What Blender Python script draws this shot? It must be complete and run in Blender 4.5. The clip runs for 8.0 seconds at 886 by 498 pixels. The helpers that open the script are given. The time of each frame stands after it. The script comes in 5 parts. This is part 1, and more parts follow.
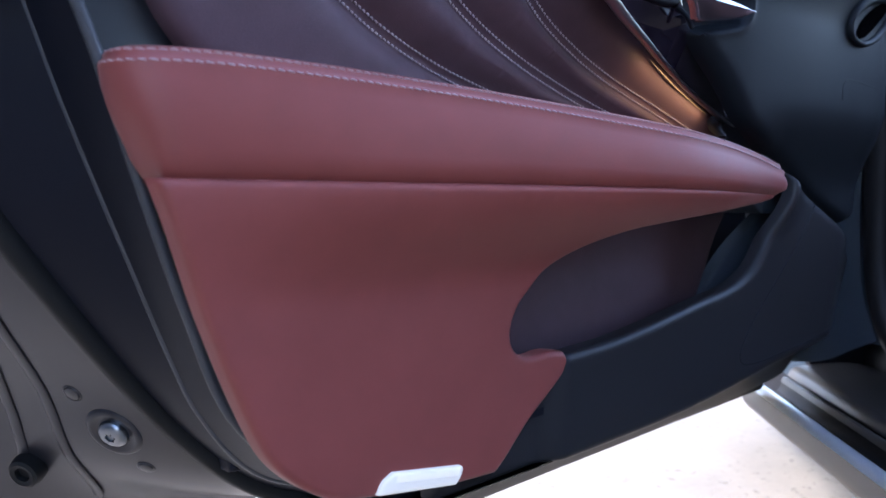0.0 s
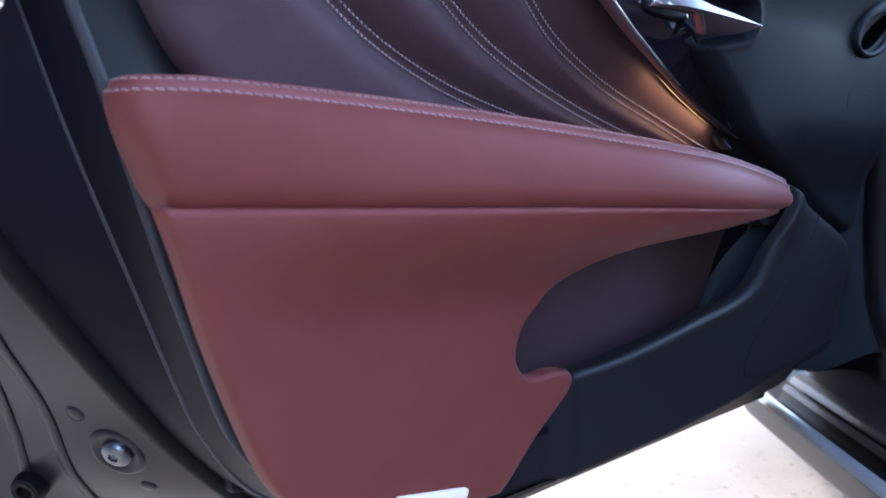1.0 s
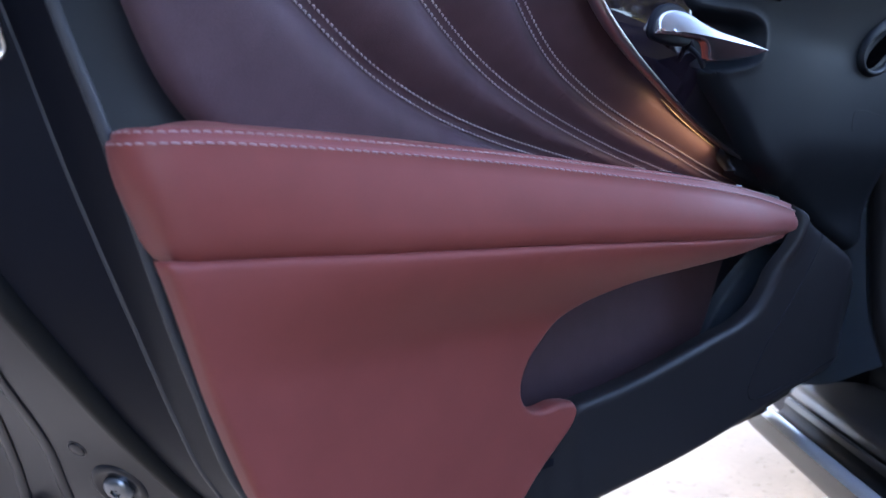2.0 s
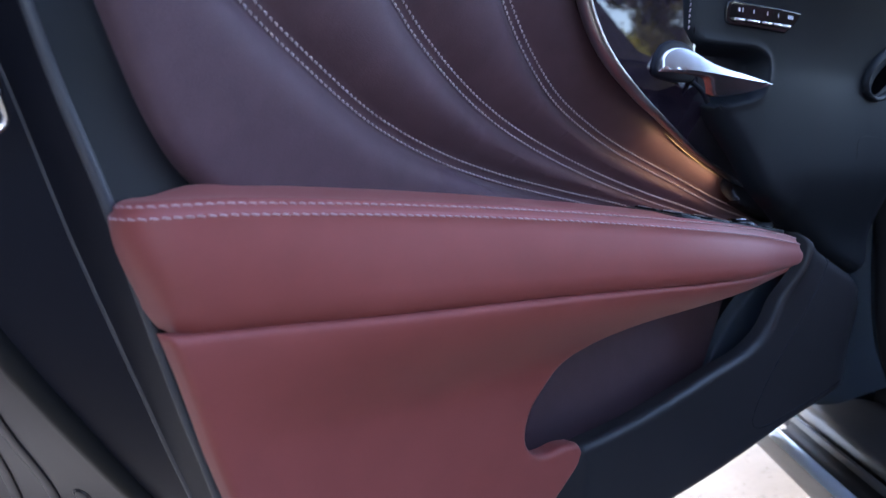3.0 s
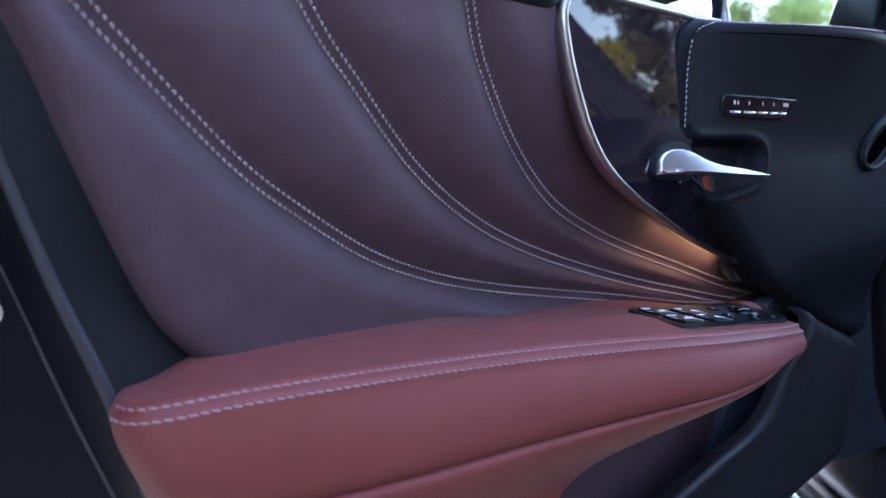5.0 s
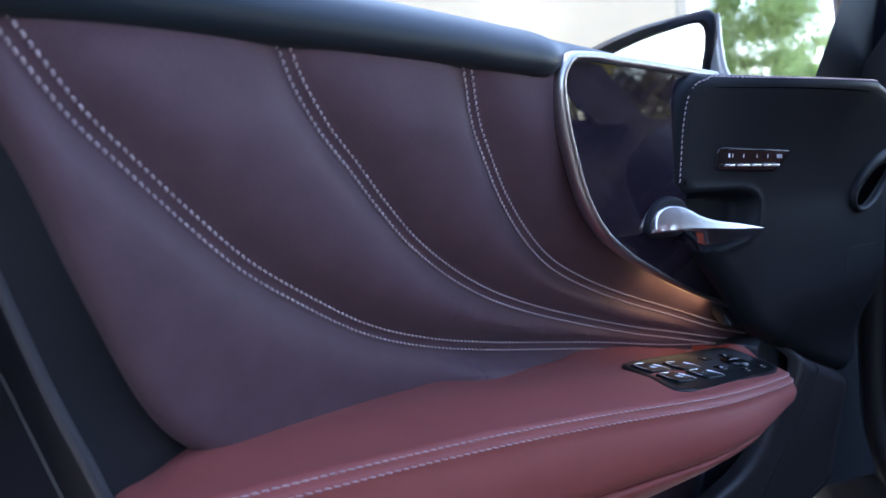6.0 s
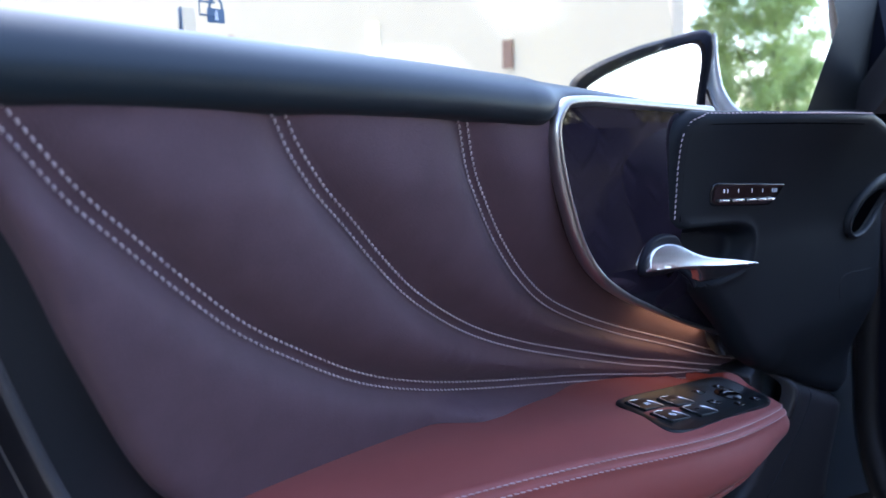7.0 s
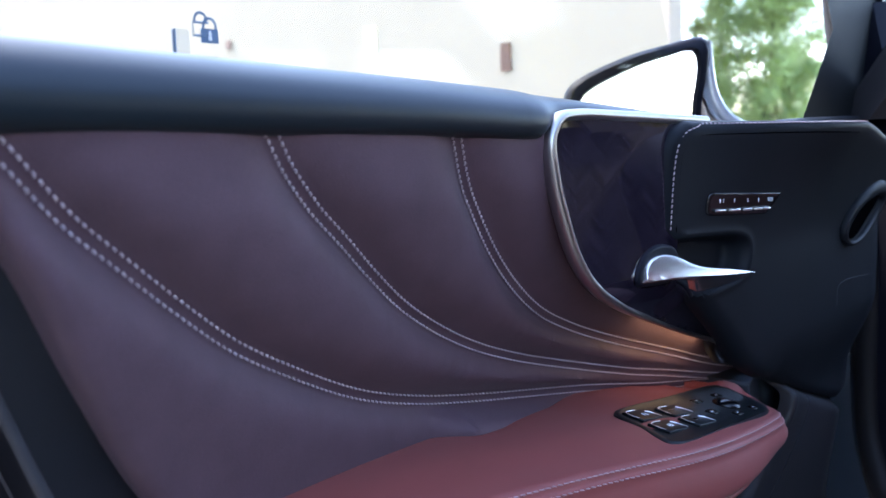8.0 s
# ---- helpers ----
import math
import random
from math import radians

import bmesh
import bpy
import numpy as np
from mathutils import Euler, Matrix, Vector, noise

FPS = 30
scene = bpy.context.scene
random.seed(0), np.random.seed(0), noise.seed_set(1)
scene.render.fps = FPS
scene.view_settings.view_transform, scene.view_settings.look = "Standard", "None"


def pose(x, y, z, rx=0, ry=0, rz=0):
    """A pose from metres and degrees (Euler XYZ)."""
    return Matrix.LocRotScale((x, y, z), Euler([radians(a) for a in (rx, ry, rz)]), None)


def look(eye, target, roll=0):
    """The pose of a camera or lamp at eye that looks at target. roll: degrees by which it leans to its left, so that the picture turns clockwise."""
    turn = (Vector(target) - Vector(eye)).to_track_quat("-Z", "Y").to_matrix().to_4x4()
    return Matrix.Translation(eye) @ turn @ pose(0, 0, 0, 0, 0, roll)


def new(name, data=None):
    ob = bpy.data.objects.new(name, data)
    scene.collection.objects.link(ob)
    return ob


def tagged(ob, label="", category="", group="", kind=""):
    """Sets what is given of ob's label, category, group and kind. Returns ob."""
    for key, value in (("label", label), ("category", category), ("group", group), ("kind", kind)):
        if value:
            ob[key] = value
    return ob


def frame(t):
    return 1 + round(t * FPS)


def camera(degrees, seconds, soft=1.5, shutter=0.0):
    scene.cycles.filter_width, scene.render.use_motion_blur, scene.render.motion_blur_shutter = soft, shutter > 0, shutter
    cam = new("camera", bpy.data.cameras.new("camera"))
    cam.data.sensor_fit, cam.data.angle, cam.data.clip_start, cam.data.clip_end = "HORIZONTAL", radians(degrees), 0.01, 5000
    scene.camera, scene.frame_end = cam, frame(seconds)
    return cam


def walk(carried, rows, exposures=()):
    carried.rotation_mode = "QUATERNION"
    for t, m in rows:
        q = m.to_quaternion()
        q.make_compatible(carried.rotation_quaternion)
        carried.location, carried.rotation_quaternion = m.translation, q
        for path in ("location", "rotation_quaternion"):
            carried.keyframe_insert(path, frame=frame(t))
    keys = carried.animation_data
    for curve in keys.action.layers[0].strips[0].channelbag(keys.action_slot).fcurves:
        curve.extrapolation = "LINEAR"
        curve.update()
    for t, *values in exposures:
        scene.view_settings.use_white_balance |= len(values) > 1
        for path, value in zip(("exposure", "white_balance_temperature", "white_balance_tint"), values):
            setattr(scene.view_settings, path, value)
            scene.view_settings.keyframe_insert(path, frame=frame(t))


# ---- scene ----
cam = camera(56.0, 8.0)
cam.data.dof.use_dof = True
cam.data.dof.focus_distance = 0.64
cam.data.dof.aperture_fstop = 8.5
PATH = [
    (0, (-0.36, -0.394, 0.64), (1.049, 1.015, 0.466), 0.0),
    (0.5, (-0.361, -0.392, 0.645), (1.05, 1.015, 0.471), -0.1),
    (1, (-0.36, -0.386, 0.657), (1.052, 1.018, 0.472), 0.1),
    (1.5, (-0.359, -0.381, 0.67), (1.054, 1.02, 0.476), 0.1),
    (3, (-0.354, -0.375, 0.722), (1.051, 1.032, 0.508), -0.2),
    (3.5, (-0.352, -0.373, 0.74), (1.05, 1.038, 0.529), -0.8),
    (4, (-0.349, -0.368, 0.758), (1.056, 1.042, 0.561), -1.4),
    (4.5, (-0.347, -0.365, 0.779), (1.062, 1.042, 0.588), -2.0),
    (6, (-0.344, -0.352, 0.864), (1.092, 1.018, 0.623), -1.6),
    (6.5, (-0.342, -0.35, 0.886), (1.099, 1.014, 0.631), -1.5),
    (7, (-0.34, -0.351, 0.902), (1.1, 1.012, 0.638), -1.4),
    (7.5, (-0.339, -0.353, 0.908), (1.1, 1.011, 0.648), -1.7),
    (8, (-0.338, -0.353, 0.91), (1.103, 1.01, 0.653), -1.9),
]
walk(cam, [(t, look(eye, target, roll)) for t, eye, target, roll in PATH], [(0, 3.7, 6300, 17), (3, 3.7, 6300, 17), (4.5, 3.6, 6300, 17), (6, 3.4, 6300, 17), (8, 3.4, 6300, 17)])

# ---- light ----
GROUND = 0.04
world = bpy.data.worlds.new("world")
scene.world = world
world.use_nodes = True
wn = world.node_tree
sky = wn.nodes.new("ShaderNodeTexSky")
sky.sky_type = "NISHITA"
sky.sun_disc = False
sky.sun_elevation = radians(50)
sky.sun_rotation = radians(352)
sky.air_density, sky.dust_density = 1.0, 1.2
wn.links.new(sky.outputs[0], wn.nodes["Background"].inputs[0])
wn.nodes["Background"].inputs[1].default_value = 0.15
sun = new("sun", bpy.data.lights.new("sun", "SUN"))
sun.data.energy, sun.data.angle, sun.data.color = 0.5, radians(12), (1.0, 0.95, 0.88)
SUN_AZ, SUN_EL = radians(352), radians(50)
SUN_FROM = Vector((math.sin(SUN_AZ) * math.cos(SUN_EL), math.cos(SUN_AZ) * math.cos(SUN_EL), math.sin(SUN_EL)))
sun.matrix_world = look(SUN_FROM * 20, (0, 0, 0))


# ---- materials ----
def node_material(name):
    m = bpy.data.materials.new(name)
    m.use_nodes = True
    nt = m.node_tree
    return m, nt, nt.nodes["Principled BSDF"]


def surface(name, color, rough, metal=0.0, grain=600.0, relief=0.15, blotch=9.0, vary=0.12, coat=0.0, dist=0.0004, sheen=0.0, spec=0.5, rough_vary=0.06):
    """A two-scale procedural surface: fine grain as relief, broad blotches in colour and gloss."""
    m, nt, p = node_material(name)
    tc = nt.nodes.new("ShaderNodeTexCoord")
    fine = nt.nodes.new("ShaderNodeTexNoise")
    fine.inputs["Scale"].default_value, fine.inputs["Detail"].default_value = grain, 4.0
    broad = nt.nodes.new("ShaderNodeTexNoise")
    broad.inputs["Scale"].default_value, broad.inputs["Detail"].default_value = blotch, 6.0
    for n in (fine, broad):
        nt.links.new(tc.outputs["Object"], n.inputs["Vector"])
    ramp = nt.nodes.new("ShaderNodeValToRGB")
    ramp.color_ramp.elements[0].position, ramp.color_ramp.elements[1].position = 0.3, 0.7
    ramp.color_ramp.elements[0].color = (*[c * (1 - vary) for c in color], 1)
    ramp.color_ramp.elements[1].color = (*[min(1.0, c * (1 + vary)) for c in color], 1)
    mix = nt.nodes.new("ShaderNodeMath")
    mix.operation = "MULTIPLY_ADD"
    mix.inputs[1].default_value, mix.inputs[2].default_value = 0.25, 0.0
    nt.links.new(fine.outputs[0], mix.inputs[0])
    add = nt.nodes.new("ShaderNodeMath")
    add.operation = "MULTIPLY_ADD"
    add.inputs[1].default_value = 0.75
    nt.links.new(broad.outputs[0], add.inputs[0])
    nt.links.new(mix.outputs[0], add.inputs[2])
    nt.links.new(add.outputs[0], ramp.inputs[0])
    nt.links.new(ramp.outputs[0], p.inputs["Base Color"])
    rr = nt.nodes.new("ShaderNodeMapRange")
    rr.inputs["To Min"].default_value, rr.inputs["To Max"].default_value = rough - rough_vary, rough + rough_vary
    nt.links.new(add.outputs[0], rr.inputs["Value"])
    nt.links.new(rr.outputs[0], p.inputs["Roughness"])
    bump = nt.nodes.new("ShaderNodeBump")
    bump.inputs["Strength"].default_value, bump.inputs["Distance"].default_value = relief, dist
    nt.links.new(fine.outputs[0], bump.inputs["Height"])
    nt.links.new(bump.outputs[0], p.inputs["Normal"])
    p.inputs["Metallic"].default_value = metal
    p.inputs["Specular IOR Level"].default_value = spec
    p.inputs["Coat Weight"].default_value = coat
    p.inputs["Coat Roughness"].default_value = 0.08
    p.inputs["Sheen Weight"].default_value = sheen
    p.inputs["Sheen Roughness"].default_value = 0.4
    return m


def glowing(name, color, strength, base=(0.8, 0.8, 0.8)):
    m, nt, p = node_material(name)
    p.inputs["Base Color"].default_value = (*base, 1)
    p.inputs["Roughness"].default_value = 0.25
    p.inputs["Emission Color"].default_value = (*color, 1)
    p.inputs["Emission Strength"].default_value = strength
    return m


def clear_glass(name, tint):
    m, nt, p = node_material(name)
    nt.nodes.remove(p)
    out = nt.nodes["Material Output"]
    through_bsdf, gloss, mix = nt.nodes.new("ShaderNodeBsdfTransparent"), nt.nodes.new("ShaderNodeBsdfGlossy"), nt.nodes.new("ShaderNodeMixShader")
    through_bsdf.inputs[0].default_value = (*tint, 1)
    gloss.inputs["Roughness"].default_value = 0.02
    mix.inputs[0].default_value = 0.02
    nt.links.new(through_bsdf.outputs[0], mix.inputs[1])
    nt.links.new(gloss.outputs[0], mix.inputs[2])
    nt.links.new(mix.outputs[0], out.inputs[0])
    return m


def herringbone(name):
    """Dark lacquered veneer laid in a herringbone, under a clear gloss coat."""
    m, nt, p = node_material(name)
    tc = nt.nodes.new("ShaderNodeTexCoord")
    sep = nt.nodes.new("ShaderNodeSeparateXYZ")
    nt.links.new(tc.outputs["Object"], sep.inputs[0])

    def calc(op, a, b=0.0):
        n = nt.nodes.new("ShaderNodeMath")
        n.operation = op
        for k, v in enumerate((a, b)):
            if isinstance(v, (int, float)):
                n.inputs[k].default_value = v
            else:
                nt.links.new(v, n.inputs[k])
        return n.outputs[0]
    zig = calc("PINGPONG", calc("ADD", sep.outputs[0], 1.0), 0.0185)
    lane = calc("FLOOR", calc("DIVIDE", calc("ADD", sep.outputs[0], 1.0), 0.0185))
    run = calc("MULTIPLY", calc("ADD", sep.outputs[2], calc("MULTIPLY", zig, 0.75)), 330.0)
    slat = nt.nodes.new("ShaderNodeCombineXYZ")
    nt.links.new(lane, slat.inputs[0])
    nt.links.new(calc("FLOOR", run), slat.inputs[1])
    white = nt.nodes.new("ShaderNodeTexWhiteNoise")
    nt.links.new(slat.outputs[0], white.inputs["Vector"])
    grain_at = nt.nodes.new("ShaderNodeCombineXYZ")
    nt.links.new(calc("MULTIPLY", sep.outputs[0], 30.0), grain_at.inputs[0])
    nt.links.new(calc("MULTIPLY", run, 5.0), grain_at.inputs[1])
    nt.links.new(lane, grain_at.inputs[2])
    noise_n = nt.nodes.new("ShaderNodeTexNoise")
    noise_n.inputs["Scale"].default_value, noise_n.inputs["Detail"].default_value = 1.0, 5.0
    nt.links.new(grain_at.outputs[0], noise_n.inputs["Vector"])
    tone = calc("ADD", calc("MULTIPLY", white.outputs["Value"], 0.5), calc("MULTIPLY", noise_n.outputs[0], 0.6))
    ramp = nt.nodes.new("ShaderNodeValToRGB")
    ramp.color_ramp.elements[0].position, ramp.color_ramp.elements[1].position = 0.25, 0.95
    ramp.color_ramp.elements[0].color = (0.0050, 0.0040, 0.0080, 1)
    ramp.color_ramp.elements[1].color = (0.027, 0.020, 0.032, 1)
    nt.links.new(tone, ramp.inputs[0])
    nt.links.new(ramp.outputs[0], p.inputs["Base Color"])
    p.inputs["Roughness"].default_value = 0.35
    p.inputs["Specular IOR Level"].default_value = 0.0
    p.inputs["Coat Weight"].default_value = 1.0
    p.inputs["Coat Roughness"].default_value = 0.02
    return m


BURGUNDY = surface("burgundy_leather", (0.232, 0.055, 0.047), 0.50, grain=1400, relief=0.14, dist=0.0003, vary=0.07, blotch=30, sheen=0.05, spec=0.27)
PLUM = surface("plum_leather", (0.099, 0.060, 0.072), 0.55, grain=900, relief=0.40, dist=0.0005, vary=0.11, blotch=40, sheen=0.05, spec=0.15)
BLACK_SOFT = surface("black_soft_trim", (0.0120, 0.0132, 0.0165), 0.42, spec=0.28, grain=1500, relief=0.12, dist=0.0003, vary=0.06)
PAD = surface("black_pad_leather", (0.0085, 0.0108, 0.0140), 0.50, spec=0.10, grain=1300, relief=0.2, dist=0.0004, vary=0.10, blotch=12)
BELT = surface("blue_black_roll", (0.0085, 0.0150, 0.0200), 0.42, spec=0.34, grain=1500, relief=0.14, dist=0.0003, vary=0.06)
# Black trim made lighter: the soft highlight along its ridges, put into the colour
RIDGE = surface("ridge_highlight_black", (0.042, 0.042, 0.048), 0.4, spec=0.4, grain=1500, relief=0.1, vary=0.1)
DARK = surface("dark_gap", (0.0015, 0.0015, 0.002), 0.9, spec=0.0, vary=0.2)
# The car's paint, lighter and browner for highlights and reflections on the sill
JAMB = surface("lit_brown_sill_paint", (0.044, 0.039, 0.036), 0.36, spec=0.4, grain=700, relief=0.06, vary=0.15)
EDGING = surface("bright_key_edge", (0.90, 0.90, 0.92), 0.42, metal=1.0, relief=0.02, vary=0.03)
# Blue-black raised in tone to carry the pale highlight beside the door
PILLAR = surface("pillar_highlight_blue", (0.034, 0.043, 0.055), 0.36, spec=0.45, grain=900, relief=0.05, vary=0.06)
BLACK_PLASTIC = surface("black_plastic", (0.0060, 0.0068, 0.0120), 0.5, spec=0.13, grain=1800, relief=0.18, dist=0.0003, vary=0.06)
RUBBER = surface("black_rubber", (0.007, 0.007, 0.0078), 0.55, spec=0.2, grain=700, relief=0.08)
PIANO = surface("gloss_black", (0.005, 0.005, 0.006), 0.08, relief=0.0, vary=0.02, coat=0.05, spec=0.3, rough_vary=0.02)
SWITCH_GREY = surface("switch_plate_black", (0.008, 0.0105, 0.0125), 0.38, spec=0.22, grain=1800, relief=0.05, vary=0.05)
CHROME = surface("satin_chrome", (0.66, 0.65, 0.64), 0.25, metal=1.0, grain=500, relief=0.01, vary=0.03)
DARK_CHROME = surface("dark_chrome", (0.34, 0.33, 0.34), 0.24, metal=1.0, grain=500, relief=0.03, vary=0.04)
STEEL = surface("zinc_steel", (0.22, 0.235, 0.26), 0.32, metal=1.0, grain=300, relief=0.08, vary=0.08)
# Grey-bronze car paint taken near black, with the shade on the door end included
PAINT = surface("shaded_bronze_car_paint", (0.0165, 0.0155, 0.0190), 0.38, metal=0.1, grain=700, relief=0.03, vary=0.14, spec=0.35, coat=0.12)
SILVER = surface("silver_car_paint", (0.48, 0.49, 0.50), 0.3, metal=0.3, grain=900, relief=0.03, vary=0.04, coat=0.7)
THREAD = surface("pale_thread", (0.46, 0.37, 0.385), 0.6, grain=2500, relief=0.3, vary=0.12)
PINK_THREAD = surface("pale_pink_thread", (0.46, 0.31, 0.31), 0.7, grain=2500, relief=0.3, vary=0.12, spec=0.2)
MARKING = surface("white_marking", (0.75, 0.77, 0.80), 0.5, relief=0.0, vary=0.02)
VENEER = herringbone("herringbone_veneer")
LED = glowing("warm_led", (1.0, 0.55, 0.20), 0.012, (0.25, 0.2, 0.15))
LENS = glowing("courtesy_lens", (1.0, 0.96, 0.88), 0.02, (0.72, 0.70, 0.65))
GLASS = clear_glass("window_glass", (0.93, 0.96, 0.95))
MIRROR = surface("mirror_glass", (0.93, 0.94, 0.94), 0.03, metal=1.0, relief=0.0, vary=0.0, rough_vary=0.0)


# ---- mesh tools ----
def sm(t):
    t = max(0.0, min(1.0, t))
    return t * t * (3 - 2 * t)


def smooth1(*knots):
    """A smooth height over one axis through the knots (position, value)."""
    xs, ys, n = [k[0] for k in knots], [k[1] for k in knots], len(knots)
    ms = [(ys[min(i + 1, n - 1)] - ys[max(i - 1, 0)]) / (xs[min(i + 1, n - 1)] - xs[max(i - 1, 0)]) for i in range(n)]

    def f(x):
        if x <= xs[0]:
            return ys[0]
        if x >= xs[-1]:
            return ys[-1]
        i = max(k for k in range(n - 1) if xs[k] <= x)
        h = xs[i + 1] - xs[i]
        t = (x - xs[i]) / h
        return (2 * t**3 - 3 * t * t + 1) * ys[i] + (t**3 - 2 * t * t + t) * h * ms[i] + (-2 * t**3 + 3 * t * t) * ys[i + 1] + (t**3 - t * t) * h * ms[i + 1]
    return f


def spline(pts, step=0.004, count=0, closed=False):
    """A Catmull-Rom curve through pts (2D or 3D), resampled evenly."""
    p = np.array(pts, float)
    n = len(p)
    segs = n if closed else n - 1
    out = []
    for i in range(segs):
        if closed:
            a, b, c, d = p[(i - 1) % n], p[i], p[(i + 1) % n], p[(i + 2) % n]
        else:
            b, c = p[i], p[i + 1]
            a = p[i - 1] if i else 2 * b - c
            d = p[i + 2] if i + 2 < n else 2 * c - b
        ta = np.linalg.norm(b - a) ** 0.5 + 1e-9
        tb = np.linalg.norm(c - b) ** 0.5 + 1e-9
        tc = np.linalg.norm(d - c) ** 0.5 + 1e-9
        m1 = tb * ((b - a) / ta - (c - a) / (ta + tb) + (c - b) / tb)
        m2 = tb * ((c - b) / tb - (d - b) / (tb + tc) + (d - c) / tc)
        for t in np.linspace(0, 1, 24, endpoint=False):
            out.append((2 * t**3 - 3 * t * t + 1) * b + (t**3 - 2 * t * t + t) * m1 + (-2 * t**3 + 3 * t * t) * c + (t**3 - t * t) * m2)
    out.append(p[0] if closed else p[-1])
    out = np.array(out)
    run = np.r_[0, np.cumsum(np.linalg.norm(np.diff(out, axis=0), axis=1))]
    k = count or max(3, int(run[-1] / step) + 1)
    s = np.linspace(0, run[-1], k + 1 if closed else k)
    res = np.stack([np.interp(s, run, out[:, c]) for c in range(out.shape[1])], 1)
    return res[:-1] if closed else res


def outline(*runs, step=0.004):
    """A closed outline from several runs, each smooth in itself, with corners where they join."""
    pts = np.concatenate([spline(r, step) if len(r) > 2 else spline([r[0], ((np.array(r[0]) + r[1]) / 2).tolist(), r[1]], step) for r in runs])
    keep = [0]
    for i in range(1, len(pts)):
        if np.linalg.norm(pts[i] - pts[keep[-1]]) > step * 0.4:
            keep.append(i)
    if np.linalg.norm(pts[keep[-1]] - pts[0]) < step * 0.4:
        keep.pop()
    return pts[keep]


def line_distance(q, line, closed=False):
    """Distance of points q (N, 2) from a polyline."""
    a = line
    b = np.roll(line, -1, 0) if closed else line[1:]
    a = a if closed else line[:-1]
    best = np.full(len(q), 1e9)
    for k in range(0, len(a), 64):
        aa, bb = a[k : k + 64], b[k : k + 64]
        d = bb - aa
        t = np.clip(((q[:, None] - aa) * d).sum(-1) / ((d * d).sum(-1) + 1e-12), 0, 1)
        best = np.minimum(best, np.linalg.norm(q[:, None] - aa - t[..., None] * d, axis=-1).min(1))
    return best


def inside(q, ring):
    x, y = q[:, 0], q[:, 1]
    c = np.zeros(len(q), bool)
    j = len(ring) - 1
    for i in range(len(ring)):
        (xi, yi), (xj, yj) = ring[i], ring[j]
        if yi != yj:
            c ^= ((yi > y) != (yj > y)) & (x < (xj - xi) * (y - yi) / (yj - yi) + xi)
        j = i
    return c


def mesh_bm(verts, faces):
    bm = bmesh.new()
    vs = [bm.verts.new(v) for v in verts]
    for f in faces:
        if len(set(f)) > 2:
            try:
                bm.faces.new([vs[i] for i in f])
            except ValueError:
                pass
    return bm


def sheet(ring, depth_of, edge=0.006, back=0.02, step=0.006, lines=(), relief=None):
    """A padded panel over the outline ring in x and z, facing -y: its depth from depth_of(x, z), its border rolled back with radius edge
    and then run back by back. lines: curves that need finer mesh. relief(q): extra depth."""
    from mathutils.geometry import delaunay_2d_cdt
    area = 0.5 * np.sum(ring[:, 0] * np.roll(ring[:, 1], -1) - np.roll(ring[:, 0], -1) * ring[:, 1])
    if area < 0:
        ring = ring[::-1]
    tang = np.roll(ring, -1, 0) - np.roll(ring, 1, 0)
    tang /= np.linalg.norm(tang, axis=1)[:, None] + 1e-9
    norm_in = np.stack([-tang[:, 1], tang[:, 0]], 1)
    inner = []
    for f in (0.12, 0.35, 0.65, 1.0):
        q = ring + norm_in * edge * f
        q = q[inside(q, ring)]
        q = q[line_distance(q, ring, True) > edge * f * 0.8]
        inner.append(q)
    for ln in lines:
        ln = np.array(ln)
        tl = np.gradient(ln, axis=0)
        tl /= np.linalg.norm(tl, axis=1)[:, None] + 1e-9
        nl = np.stack([-tl[:, 1], tl[:, 0]], 1)
        for off in (-0.018, -0.011, -0.007, -0.0045, -0.0025, 0, 0.0025, 0.0045, 0.007, 0.011, 0.018):
            q = ln + nl * off
            q = q[inside(q, ring)]
            inner.append(q[line_distance(q, ring, True) > edge * 1.1])
    lo, hi = ring.min(0), ring.max(0)
    gx, gz = np.arange(lo[0], hi[0], step), np.arange(lo[1], hi[1], step * 0.87)
    grid = np.array([(x + (step / 2 if k % 2 else 0), z) for k, z in enumerate(gz) for x in gx])
    grid = grid[inside(grid, ring)]
    grid = grid[line_distance(grid, ring, True) > edge * 1.25]
    for ln in lines:
        grid = grid[line_distance(grid, np.array(ln)) > 0.020]
    pts = np.concatenate([ring] + inner + [grid])
    n = len(ring)
    vs, _, fs, *_ = delaunay_2d_cdt([Vector(p) for p in pts.tolist()], [(i, (i + 1) % n) for i in range(n)], [list(range(n))], 1, 1e-7)
    q = np.array([tuple(v) for v in vs])
    d = line_distance(q, ring, True)
    e = np.clip(edge - d, 0, edge)
    y = np.array([depth_of(a, b) for a, b in q]) + edge - np.sqrt(np.maximum(edge**2 - e**2, 0))
    if relief is not None:
        y = y + relief(q)
    verts = [(a, c, b) for (a, b), c in zip(q, y)]
    faces = [tuple(f) for f in fs]
    m = len(verts)
    for a, b in ring:
        k = int(np.argmin((q[:, 0] - a) ** 2 + (q[:, 1] - b) ** 2))
        verts.append((a, y[k] + back, b))
    rim = [int(np.argmin((q[:, 0] - a) ** 2 + (q[:, 1] - b) ** 2)) for a, b in ring]
    for i in range(n):
        j = (i + 1) % n
        if rim[i] != rim[j]:
            faces.append((rim[i], m + i, m + j, rim[j]))
    bm = mesh_bm(verts, faces)
    bmesh.ops.recalc_face_normals(bm, faces=bm.faces)
    return bm


